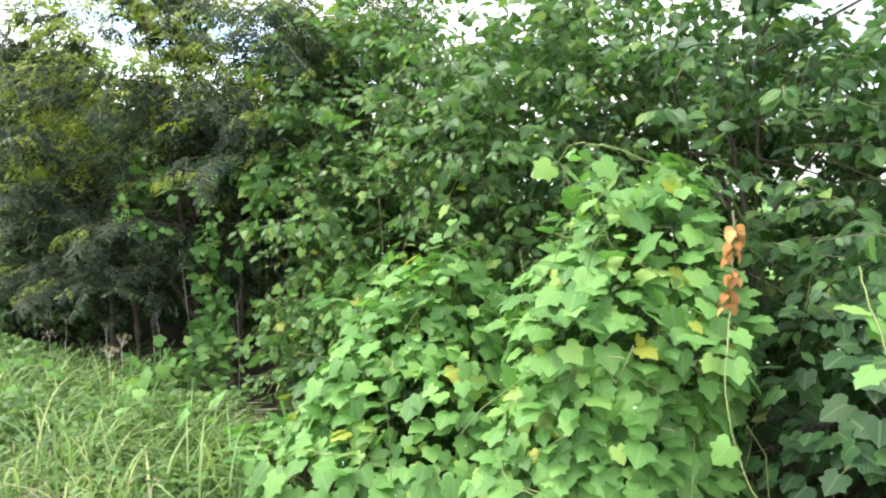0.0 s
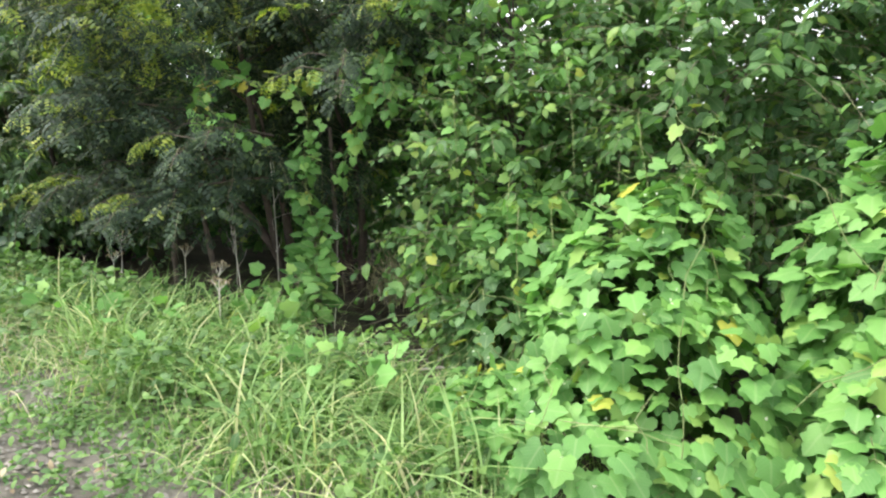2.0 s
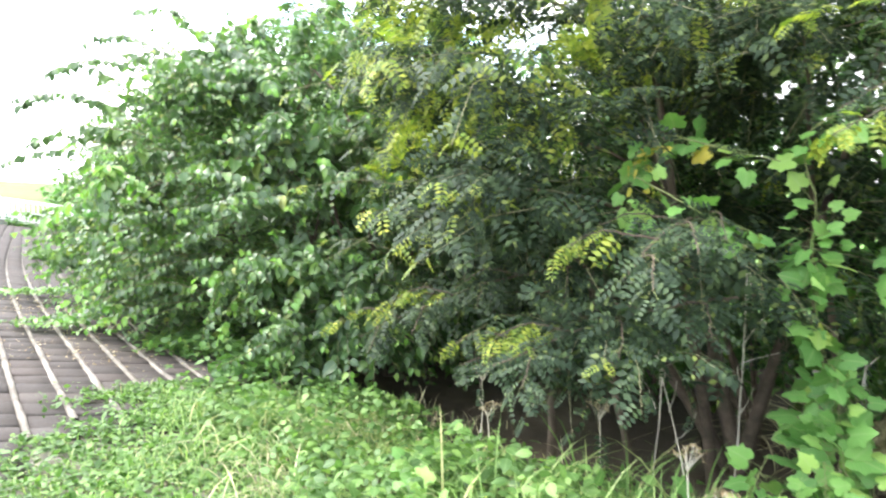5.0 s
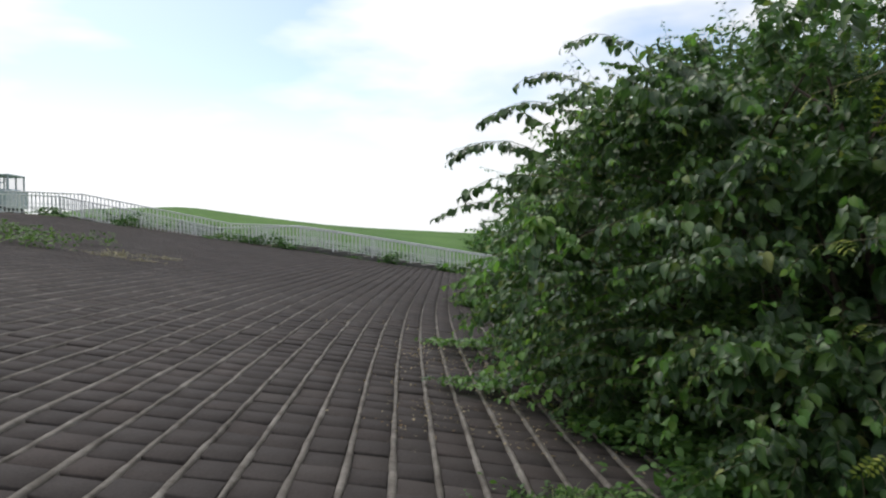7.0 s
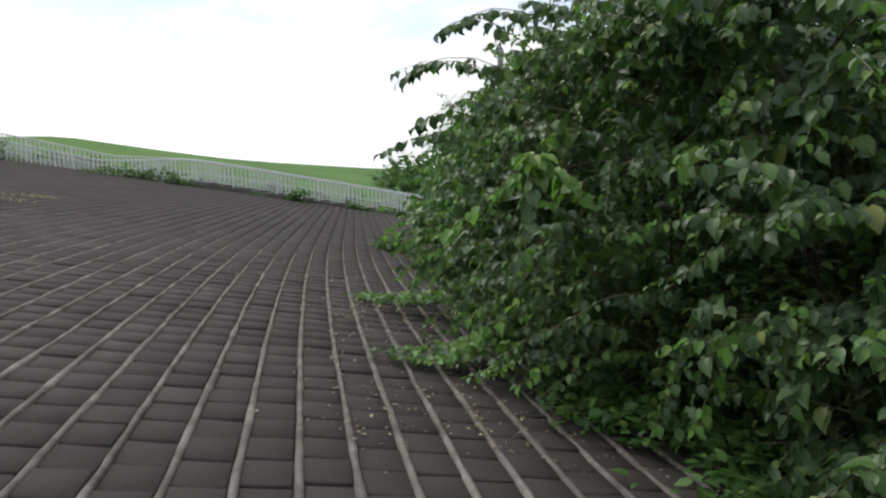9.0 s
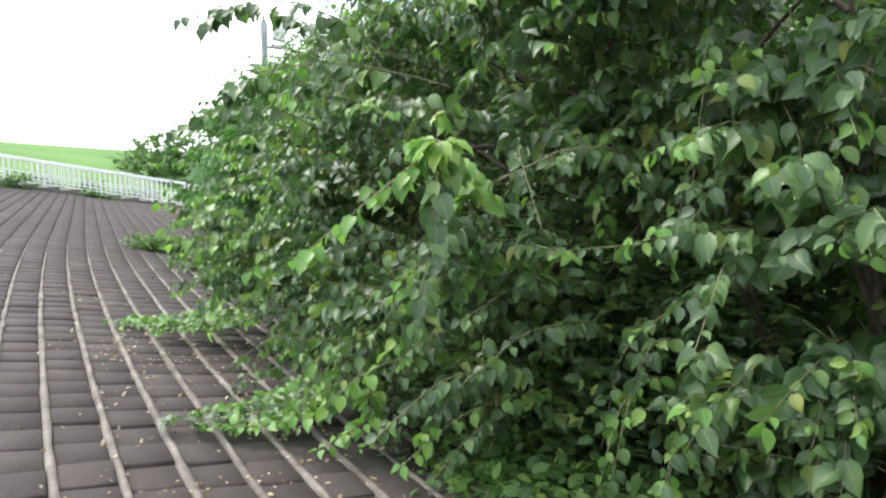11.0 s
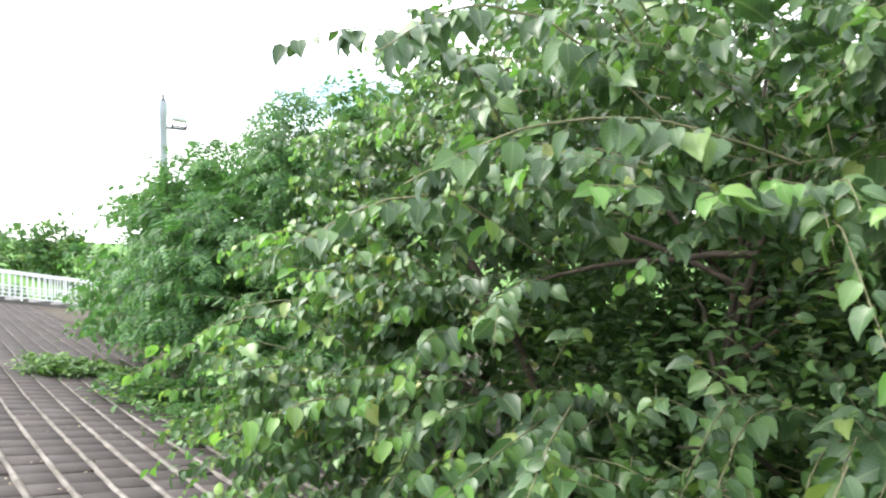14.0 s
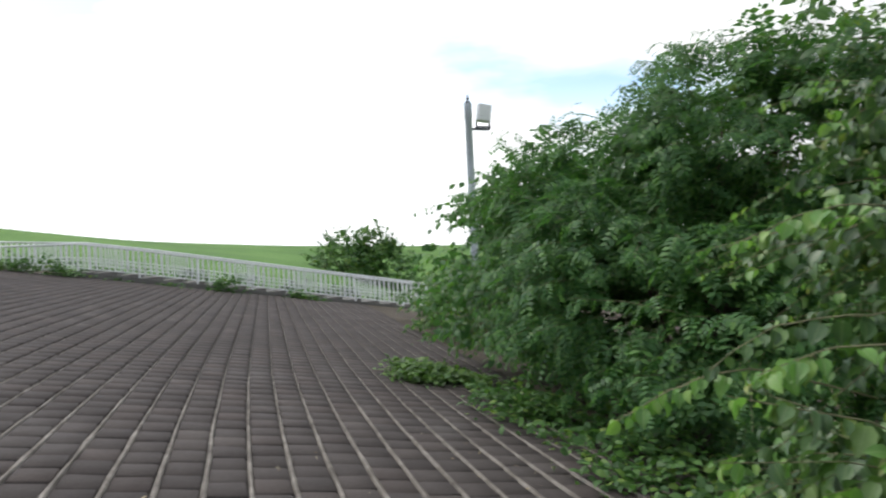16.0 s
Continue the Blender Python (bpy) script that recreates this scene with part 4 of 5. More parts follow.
# loose runners hanging off the mounds
for pts, n in ((((3.0, 2.2, 1.5), (2.6, 2.1, 1.3), (2.5, 2.05, 1.0), (2.45, 1.9, 0.7), (2.5, 1.6, 0.55)), 9), (((3.1, 1.7, 1.7), (2.7, 1.6, 1.5), (2.5, 1.45, 1.2), (2.4, 1.3, 1.0)), 9), (((2.9, 3.2, 2.1), (2.7, 3.0, 2.25), (2.75, 2.7, 2.2), (2.8, 2.4, 2.05)), 10), (((4.2, 4.6, 2.9), (3.6, 4.4, 2.3), (3.3, 4.3, 2.0), (3.1, 3.96, 1.9)), 12), (((3.9, 5.6, 1.9), (3.5, 5.6, 1.6), (3.3, 5.66, 1.47), (3.1, 5.5, 1.2)), 10)):
    spray("runner", mound, pts, n, "lobed", VINE, 0.12, 0.004, 0.5, STEM)
for k in range(9):
    ax, ay, az = rng.uniform(3.6, 4.1), rng.uniform(4.6, 6.4), rng.uniform(1.3, 2.9)
    spray("runner", mound, ((ax, ay, az), (ax - 0.3, ay - 0.1, az - 0.1), (ax - 0.4, ay - 0.25, az - 0.5), (ax - 0.35, ay - 0.3, az - 0.9)), 9, "lobed", VINE, 0.11, 0.004, 0.5, STEM)
for k in range(8):
    ax, ay, az = rng.uniform(3.5, 3.9), rng.uniform(5.3, 6.2), rng.uniform(0.7, 1.6)
    spray("runner", mound, ((ax, ay, az), (ax - 0.25, ay - 0.05, az + 0.05), (ax - 0.4, ay - 0.15, az - 0.25), (ax - 0.4, ay - 0.2, az - 0.55)), 9, "lobed", VINE, 0.125, 0.004, 0.5, STEM)
for k in range(14):
    ax, ay = rng.uniform(2.4, 3.3), rng.uniform(5.2, 6.9)
    dead = empty("dead_branch", W(ax, ay, 0.02), "bare pale twig lying in the grass", "branch", "dead branches")
    tube_part("twig", [W(ax, ay, 0.03), W(ax + 0.3, ay - 0.25, 0.16), W(ax + 0.7, ay - 0.6, 0.22)], 0.007, 0.003, PALE_STEM, dead, "", 5)
withered = empty("withered_leaves", W(2.6, 2.1, 1.5), "hanging bunch of brown withered leaves on the vine", "dead leaves")
spray("stalk", withered, ((2.62, 2.12, 1.88), (2.6, 2.1, 1.75), (2.6, 2.1, 1.6), (2.6, 2.1, 1.45)), 46, "ovate", RUST, 0.07, 0.005, 1.0, TWIG)
# vine strand climbing the locust tree
climber = empty("climbing_vine", W(3.4, 7.3, 0), "bright vine strand hanging down from the locust tree", "vine")
for pts, n, size in ((((3.35, 7.25, 0.03), (3.46, 7.35, 0.43), (3.56, 7.4, 0.9), (3.43, 7.45, 1.28), (3.4, 7.5, 1.6), (3.43, 7.53, 1.95)), 84, 0.135),
                     (((3.3, 7.1, 0.05), (3.45, 7.2, 0.4), (3.5, 7.3, 0.75), (3.5, 7.35, 1.05)), 50, 0.135),
                     (((3.43, 7.53, 1.95), (3.25, 7.6, 2.25), (3.4, 7.35, 2.42), (3.49, 7.15, 2.38), (3.7, 7.1, 2.5), (3.9, 7.1, 2.5)), 34, 0.125),
                     (((3.35, 7.6, 2.1), (3.1, 7.9, 2.15), (2.92, 8.2, 2.25), (2.85, 8.3, 2.0), (2.85, 8.25, 1.78)), 28, 0.12),
                     (((2.8, 8.2, 1.95), (2.75, 7.95, 1.85), (2.8, 7.75, 1.75), (2.95, 7.6, 1.7)), 15, 0.12),
                     (((2.6, 7.6, 0.02), (2.75, 7.65, 0.18), (2.85, 7.7, 0.3), (3.0, 7.6, 0.42)), 26, 0.13),
                     (((2.8, 7.3, 0.02), (2.95, 7.4, 0.25), (3.05, 7.5, 0.4), (3.2, 7.5, 0.6)), 28, 0.13),
                     (((3.49, 7.15, 2.38), (3.6, 7.05, 2.25), (3.62, 7.05, 2.1), (3.66, 7.15, 1.76), (3.58, 7.25, 1.45)), 34, 0.14),
                     (((3.6, 7.0, 2.4), (3.8, 6.6, 2.3), (3.8, 6.3, 2.2), (3.75, 6.1, 2.0)), 18, 0.12),
                     (((3.0, 7.3, 0.03), (3.1, 7.2, 0.28), (3.2, 7.2, 0.45), (3.35, 7.3, 0.62)), 30, 0.125),
                     (((2.6, 6.8, 0.02), (2.75, 6.95, 0.2), (2.9, 7.1, 0.3), (3.05, 7.2, 0.4)), 24, 0.13),
                     (((3.75, 6.9, 2.6), (3.5, 6.8, 2.5), (3.4, 6.7, 2.3), (3.45, 6.65, 2.0)), 22, 0.13),
                     (((2.7, 7.0, 0.02), (2.9, 7.05, 0.22), (3.05, 7.1, 0.3), (3.25, 7.0, 0.42)), 24, 0.13)):
    spray("strand", climber, pts, int(n * 1.35), "lobed", VINE, size * 1.05, 0.004, 0.6, STEM)
spray("yellow_strand", climber, ((3.2, 7.8, 2.15), (2.95, 8.1, 2.2), (2.84, 8.24, 2.12), (2.8, 8.22, 1.9)), 12, "lobed", YELLOWED, 0.1, 0.003, 0.7, STEM, label="yellowing leaves on a thin stem")
spray("yellow_strand", climber, ((3.66, 7.15, 1.9), (3.68, 7.17, 1.82), (3.7, 7.2, 1.76)), 3, "lobed", YELLOWED, 0.09, 0.003, 0.7, STEM, label="yellowing leaves on a thin stem")
for a, b in (((3.75, 7.95, 0), (3.28, 7.77, 1.5)), ((3.65, 8.45, 0), (3.2, 8.2, 1.3)), ((3.25, 7.85, 0.0), (3.3, 8.35, 1.08)), ((3.95, 7.4, 0.0), (3.7, 7.3, 1.1))):
    dead = empty("dead_weed", W(*a), "thin pale dead weed standing upright", "dead weed", "dead weeds")
    stalk = tube_part("stalk", [W(*a), W((a[0] + b[0]) / 2 + 0.03, (a[1] + b[1]) / 2, b[2] / 2), W(*b)], 0.006, 0.003, PALE_STEM, dead, "", 6)
    for k in range(4):
        f_ = 0.45 + 0.14 * k
        c_ = Vector(a).lerp(Vector(b), f_)
        tube_part("side_twig", [W(*c_), W(c_.x + rng.uniform(-0.05, 0.05), c_.y + rng.uniform(-0.09, 0.09), c_.z + 0.1), W(c_.x + rng.uniform(-0.1, 0.1), c_.y + rng.uniform(-0.16, 0.16), c_.z + 0.2)], 0.003, 0.0015, PALE_STEM, stalk, "", 4)
# dry seed heads standing in the weeds
for ax, ay, h in ((2.9, 8.28, 0.66), (2.75, 7.6, 0.6), (2.6, 8.9, 0.5), (2.95, 9.4, 0.62), (2.45, 7.2, 0.55)):
    dead = empty("seed_head_weed", W(ax, ay, 0), "dry weed with a flat pinkish-brown seed head", "dead weed", "seed head weeds")
    stalk = tube_part("stalk", [W(ax, ay, -0.02), W(ax + 0.02, ay + 0.02, h * 0.5), W(ax, ay + 0.05, h * 0.85)], 0.005, 0.003, PALE_STEM, dead, "", 5)
    tips = []
    for k in range(9):
        g_ = 2.4 * k
        r_ = 0.02 + 0.009 * k
        e_ = (ax + r_ * math.cos(g_), ay + 0.05 + r_ * math.sin(g_), h + rng.uniform(-0.02, 0.03))
        tube_part("ray", [W(ax, ay + 0.05, h * 0.85), W((ax + e_[0]) / 2, (ay + 0.05 + e_[1]) / 2, h * 0.93), W(*e_)], 0.0025, 0.0015, PALE_STEM, stalk, "", 4)
        tips += [tuple(W(e_[0] + rng.normal(0, 0.012), e_[1] + rng.normal(0, 0.012), e_[2] + rng.normal(0, 0.008))) for _ in range(14)]
    tips = np.array(tips)
    v, f, u = place_leaves("plain", tips, unit(rng.normal(0, 1, tips.shape)), unit(rng.normal(0, 1, tips.shape)), rng.uniform(0.008, 0.018, len(tips)))
    mesh_part("seed_mass", raw_mesh("seed_mass", v, f, u), DRY, stalk, "", "stuff")


# ---- grass and weeds ----
def scatter(area, n, clumps, tight):
    cx, cy = rng.uniform(area[0], area[1], clumps), rng.uniform(area[2], area[3], clumps)
    k = rng.integers(0, clumps, n)
    return cx[k] + rng.normal(0, tight, n), cy[k] + rng.normal(0, tight, n)


def ragged(area, n):
    """Places over an area whose edge wanders and thins out."""
    x, y = rng.uniform(area[0] - 0.3, area[1] + 0.3, 2 * n), rng.uniform(area[2] - 0.3, area[3] + 0.3, 2 * n)
    e = np.minimum(np.minimum(x - area[0], area[1] - x), np.minimum(y - area[2], area[3] - y))
    wave = 0.16 * (np.sin(4.3 * x + 2.1 * y) + np.sin(7.9 * y - 3.7 * x) + np.sin(13 * x + 11 * y)) + 0.15 * rng.normal(0, 1, 2 * n)
    keep = e > wave
    return x[keep][:n], y[keep][:n]


def grass_patch(name, label, area, n, height, width, mat, lean=0.5, clumps=0, tight=0.1):
    if clumps:
        x, y = scatter(area, n, clumps, tight)
    else:
        x, y = ragged(area, n)
        n = len(x)
    at = np.stack([x, y, np.zeros(n)], 1) @ np.array(TILT.to_3x3()).T
    h = height * rng.uniform(0.35, 1.25, n)
    ang = rng.uniform(0, 2 * math.pi, n)
    side = np.stack([np.cos(ang), np.sin(ang), np.zeros(n)], 1)
    across = np.stack([-np.sin(ang), np.cos(ang), np.zeros(n)], 1)
    ln = lean * rng.uniform(0.3, 1.5, n)
    k = 6
    s = np.linspace(0, 1, k)
    rise = s[None] - 0.45 * ln[:, None] * s[None] ** 3
    out_ = ln[:, None] * s[None] ** 2
    mid = at[:, None] + h[:, None, None] * (rise[..., None] * np.array([0, 0, 1.0]) + out_[..., None] * side[:, None])
    w = width * rng.uniform(0.6, 1.3, n)[:, None] * (1 - s[None] ** 2) * np.minimum(1, 0.5 + s[None] * 2)
    v = np.stack([mid - w[..., None] * across[:, None], mid + w[..., None] * across[:, None]], 2).reshape(-1, 3)
    i, j = np.meshgrid(np.arange(n), np.arange(k - 1), indexing="ij")
    b = (i * k + j) * 2
    q = np.stack([b, b + 1, b + 3, b + 2], -1).reshape(-1, 4)
    me = raw_mesh(name, v, q, np.full((len(v), 2), 0.3))
    me.materials.append(mat)
    return tagged(new(name, me), label, "grass", "", "stuff")


def weed_patch(name, label, area, n, size, height, mat, clumps=0, tight=0.2, leaf="plain", lined=0.0):
    if clumps:
        x, y = scatter(area, n, clumps, tight)
    else:
        x, y = ragged(area, n)
        n = len(x)
    if lined:
        on = rng.random(n) < lined
        x = np.where(on, np.round(x / 0.3) * 0.3 + rng.normal(0, 0.03, n), x)
    hump = 0.5 + 0.5 * np.sin(2.1 * x + 1.3 * y) * np.cos(1.7 * y - 0.8 * x)
    z = height * rng.random(n) ** 0.7 * (0.35 + 0.65 * hump)
    at = np.stack([x, y, z], 1) @ np.array(TILT.to_3x3()).T
    along = unit(rng.normal(0, 1, (n, 3)) * np.array([1, 1, 0.35]))
    face = unit(np.array([0, 0, 1.0]) + rng.normal(0, 0.4, (n, 3)))
    v, f, u = place_leaves(leaf, at, along, face, size * rng.uniform(0.5, 1.3, n))
    me = raw_mesh(name, v, f, u)
    me.materials.append(mat)
    return tagged(new(name, me), label, "weeds", "", "stuff")


grass_patch("tall_grass", "tall arching pale green grass beside the vines", (1.35, 2.45, 4.6, 6.9), 850, 0.6, 0.007, GRASS, 1.15, 38, 0.12)
grass_patch("tall_grass", "tall arching grass at the foot of the hanging vine", (1.5, 3.0, 6.9, 8.3), 750, 0.64, 0.007, GRASS, 1.1, 30, 0.12)
grass_patch("short_grass", "short green grass in uneven tufts", (1.0, 3.1, 3.4, 11.4), 6800, 0.11, 0.0035, GRASS, 0.9)
grass_patch("verge_grass", "sparse grass at the end of the paving", (-0.8, 1.2, 7.6, 10.0), 4000, 0.08, 0.0035, GRASS, 0.9)
grass_patch("meadow_grass", "medium green grass with yellowing tips", (1.2, 2.6, 4.4, 11.0), 4200, 0.24, 0.0045, GRASS, 1.2, 170, 0.13)
grass_patch("dry_grass", "dry straw lying among the green grass", (1.2, 3.3, 4.8, 10.4), 1500, 0.32, 0.0035, STRAW, 1.3, 70, 0.18)
grass_patch("dry_brush", "pale dry brush lying behind the bushes", (5.7, 6.7, 6.5, 8.3), 900, 0.85, 0.009, STRAW, 1.2, 30, 0.25)
weed_patch("ground_cover", "low green creeping weeds covering the soil", (1.0, 2.9, 4.4, 11.6), 8000, 0.045, 0.07, WEED)
weed_patch("verge_weeds", "low clover-like weeds where the paving ends", (-0.8, 1.4, 7.4, 10.1), 9500, 0.05, 0.06, WEED)
weed_patch("corner_weeds", "low weeds over the corner of the paving", (0.7, 2.2, 9.6, 11.5), 5200, 0.05, 0.08, WEED)
weed_patch("path_weeds", "scattered small weeds on the gravel path", (-0.3, 1.4, 3.0, 7.8), 4200, 0.045, 0.05, WEED, 170, 0.09)
weed_patch("weeds", "knee-high leafy weeds in front of the locust tree", (1.3, 2.8, 4.8, 11.0), 5600, 0.07, 0.4, WEED, 90, 0.13)
weed_patch("tall_weeds", "tall leafy weeds among the arching grass", (1.9, 3.0, 5.8, 9.0), 2600, 0.075, 0.62, WEED, 46, 0.1)
weed_patch("path_litter", "dry brown leaf scraps on the gravel path", (-0.2, 1.5, 3.0, 9.0), 300, 0.04, 0.012, DRY, 60, 0.15)
weed_patch("edge_weeds", "low weeds creeping over the paving edge", (1.75, 3.0, 11.4, 13.8), 2600, 0.1, 0.28, BRIGHT_SHRUB, 54, 0.16)
weed_patch("ivy_patch", "bright creeping leaves lying on the blocks", (1.6, 2.8, 24.2, 25.2), 1500, 0.11, 0.3, WEED, 26, 0.16)
weed_patch("toe_weeds", "dark low leaves along the foot of the bushes", (2.0, 3.4, 17.4, 24.0), 3600, 0.1, 0.4, SHRUB, 60, 0.2)
weed_patch("shaded_leaves", "small dark leaves under the mulberry", (1.7, 3.2, 13.4, 17.4), 3800, 0.075, 0.6, MULBERRY, 80, 0.2)
weed_patch("inner_leaves", "dim leaves hanging low inside the mulberry", (2.3, 3.6, 12.4, 15.8), 9000, 0.09, 2.3, MULBERRY, 130, 0.2)
weed_patch("slope_weeds", "clump of pale weeds growing out of the paving", (-12.5, -8.8, 24.5, 27.5), 1500, 0.11, 0.55, WEED, 26, 0.3)
grass_patch("dry_tufts", "dry straw-coloured grass tuft on the paving", (-8.0, -6.3, 23.6, 27.0), 500, 0.22, 0.008, STRAW, 1.5, 8, 0.22)
weed_patch("railing_weeds", "weeds growing along the foot of the railing", (-18, 5.0, 41.5, 41.9), 1500, 0.12, 0.4, SHRUB, 34, 0.3)
for cx_, wide_, tall_ in ((-17.8, 0.5, 0.7), (-14.1, 0.7, 1.2), (-9.0, 0.9, 0.8), (-7.4, 0.8, 0.9), (-6.1, 0.7, 1.15), (-0.6, 0.4, 1.25), (2.6, 0.6, 0.6)):
    weed_patch("weed_clump", "dark leafy weed clump against the foot of the railing", (cx_ - wide_, cx_ + wide_, 41.3, 41.85), 420, 0.16, tall_, SHRUB, 7, 0.22)
# Weeds added to make the gaps between the railing uprights dark.
weed_patch("stair_weeds", "tall dark weeds added along the far side of the stair", (-16.5, 8.0, 44.8, 45.7), 5200, 0.2, 0.95, SHADED_SHRUB, 120, 0.25)
weed_patch("leaf_litter", "scattered dry brown leaves on the paving", (-0.1, 2.3, 12.6, 17.2), 1300, 0.034, 0.012, DRY, 90, 0.2, "plain", 0.6)
weed_patch("far_leaf_litter", "fallen pale leaves along the mortar lines", (-1.2, 2.8, 15.0, 25.0), 900, 0.034, 0.012, DRY, 150, 0.15, "plain", 0.7)

# gravel path
path_ob = new("gravel_path", raw_mesh("gravel_path", np.array([(x_, y_, -0.016 + 0.008 * math.sin(3 * x_ + 2 * y_)) for y_ in np.linspace(-6, 10.4, 26) for x_ in np.linspace(-13 + math.sin(y_), 1.7 + 0.2 * math.sin(1.7 * y_) + 0.1 * math.sin(4.1 * y_), 9)]) @ np.array(TILT.to_3x3()).T, [(r_ * 9 + c_, r_ * 9 + c_ + 1, r_ * 9 + c_ + 10, r_ * 9 + c_ + 9) for r_ in range(25) for c_ in range(8)], smooth=True))
path_ob.data.materials.append(GRAVEL)
tagged(path_ob, "grey-brown gravel path with weeds and dry leaves", "path", "", "structure")
# loose stones of the path
STONE = np.array([(1, 0, 0), (0.3, 0.9, 0), (-0.8, 0.6, 0), (-0.7, -0.6, 0), (0.4, -0.9, 0), (0.1, 0.1, 0.7)])
STONE_F = np.array([(0, 1, 5), (1, 2, 5), (2, 3, 5), (3, 4, 5), (4, 0, 5)])
sx, sy = ragged((-0.9, 1.7, 3.0, 8.6), 6500)
sn = len(sx)
turn_ = rng.uniform(0, 6.28, sn)
grow = 0.012 * rng.uniform(0.4, 1.0, sn) / (0.35 + rng.random(sn))
ca, sa = np.cos(turn_)[:, None], np.sin(turn_)[:, None]
sv = np.stack([grow[:, None] * (ca * STONE[None, :, 0] - sa * STONE[None, :, 1]) + sx[:, None], grow[:, None] * (sa * STONE[None, :, 0] + ca * STONE[None, :, 1]) + sy[:, None], grow[:, None] * STONE[None, :, 2] - 0.012], 2).reshape(-1, 3)
stones = raw_mesh("stones", sv @ np.array(TILT.to_3x3()).T, (STONE_F[None] + (np.arange(sn) * 6)[:, None, None]).reshape(-1, 3))
stones.materials.append(PEBBLE)
tagged(new("gravel_stones", stones), "small grey and brown stones lying on the path", "gravel", "", "stuff")
# young vine plants standing in the grass
for bx, by, hh in ((1.6, 7.4, 0.45), (2.0, 6.2, 0.4), (2.2, 5.4, 0.5), (1.9, 8.2, 0.35), (2.5, 6.8, 0.5)):
    plant = empty("vine_seedling", W(bx, by, 0), "young vine plant with lobed leaves in the grass", "plant", "vine seedlings")
    for k in range(3):
        a = rng.uniform(0, 6.28)
        spray("stem", plant, ((bx, by, 0.0), (bx + 0.1 * math.cos(a), by + 0.1 * math.sin(a), hh * 0.6), (bx + 0.28 * math.cos(a), by + 0.28 * math.sin(a), hh), (bx + 0.45 * math.cos(a), by + 0.45 * math.sin(a), hh * 0.9)), 5, "lobed", VINE, 0.13, 0.004, 0.2, STEM)

# ---- paved bank ----
pavement = empty("pavement", (0, 0, 0), "grey concrete block paving with pale mortar lines", "pavement", "", "structure")
PITCH = 0.30
END = 41.9
cols = range(-62, 11)
R3 = np.array(TILT.to_3x3())


def laid(v, y):
    """Bank metres into the world, following the curve of the bank."""
    w = v @ R3.T
    w[:, 0] += np.array([bend(a) for a in y])
    return w


def first_row(c):
    return 8.2 + 2.8 * min(1.0, max(0.0, (c * PITCH + 1.6) / 2.2))


CORNER = np.array([(-1, -1, 0), (1, -1, 0), (1, 1, 0), (-1, 1, 0), (-1, -1, 0.8), (1, -1, 0.8), (1, 1, 0.8), (-1, 1, 0.8), (-0.93, -0.94, 1), (0.93, -0.94, 1), (0.93, 0.94, 1), (-0.93, 0.94, 1)], float)
SIDES = np.array([(8, 9, 10, 11)] + [(a, (a + 1) % 4, 4 + (a + 1) % 4, 4 + a) for a in range(4)] + [(4 + a, 4 + (a + 1) % 4, 8 + (a + 1) % 4, 8 + a) for a in range(4)])
half0 = np.array([0.127, 0.139, 0.05])
BLOCK_MESHES = []
for k in range(6):
    cor = CORNER * half0 + rng.normal(0, 0.0025, CORNER.shape)
    me = raw_mesh("block", cor, SIDES)
    me.materials.append(BLOCK_ONE)
    BLOCK_MESHES.append(me)


def paving():
    v, q, count, singles = [], [], 0, 0
    for c in cols:
        ys = np.arange(first_row(c) + rng.uniform(-0.3, 0.3), END, PITCH)
        for y in ys:
            far = min(1.0, max(0.0, (math.hypot(1.2 * (c * PITCH + 1), max(0.0, y - 15)) - 3.5) / 6.5))
            z = rng.normal(0, 0.004) * (1 - 0.8 * far) - 0.052
            yy = y + rng.normal(0, 0.004)
            x = c * PITCH + PITCH / 2 - 0.005
            if singles < 300 and -1.6 < x < 1.4 and 10.6 < y < 14.0:
                ob = new("block", BLOCK_MESHES[singles % 6])
                ob.parent = pavement
                ob.matrix_basis = TILT @ pose(x + bend(y), yy, z, rng.normal(0, 0.6), rng.normal(0, 0.6), 0)
                singles += 1
                continue
            tip_ = rng.normal(0, 0.011 - 0.009 * far, 2)
            cor = CORNER * half0 * np.array([1, rng.uniform(0.97, 1.015) + 0.08 * far, 1])
            cor[4:, 2] += cor[4:, 0] * tip_[0] + cor[4:, 1] * tip_[1]
            cor += np.array([x, yy, z])
            w = cor @ R3.T
            w[:, 0] += bend(y)
            v.append(w)
            q.append(SIDES + 12 * count)
            count += 1
    mesh_part("blocks", raw_mesh("blocks", np.concatenate(v), np.concatenate(q)), BLOCK, pavement, "", "stuff")


paving()


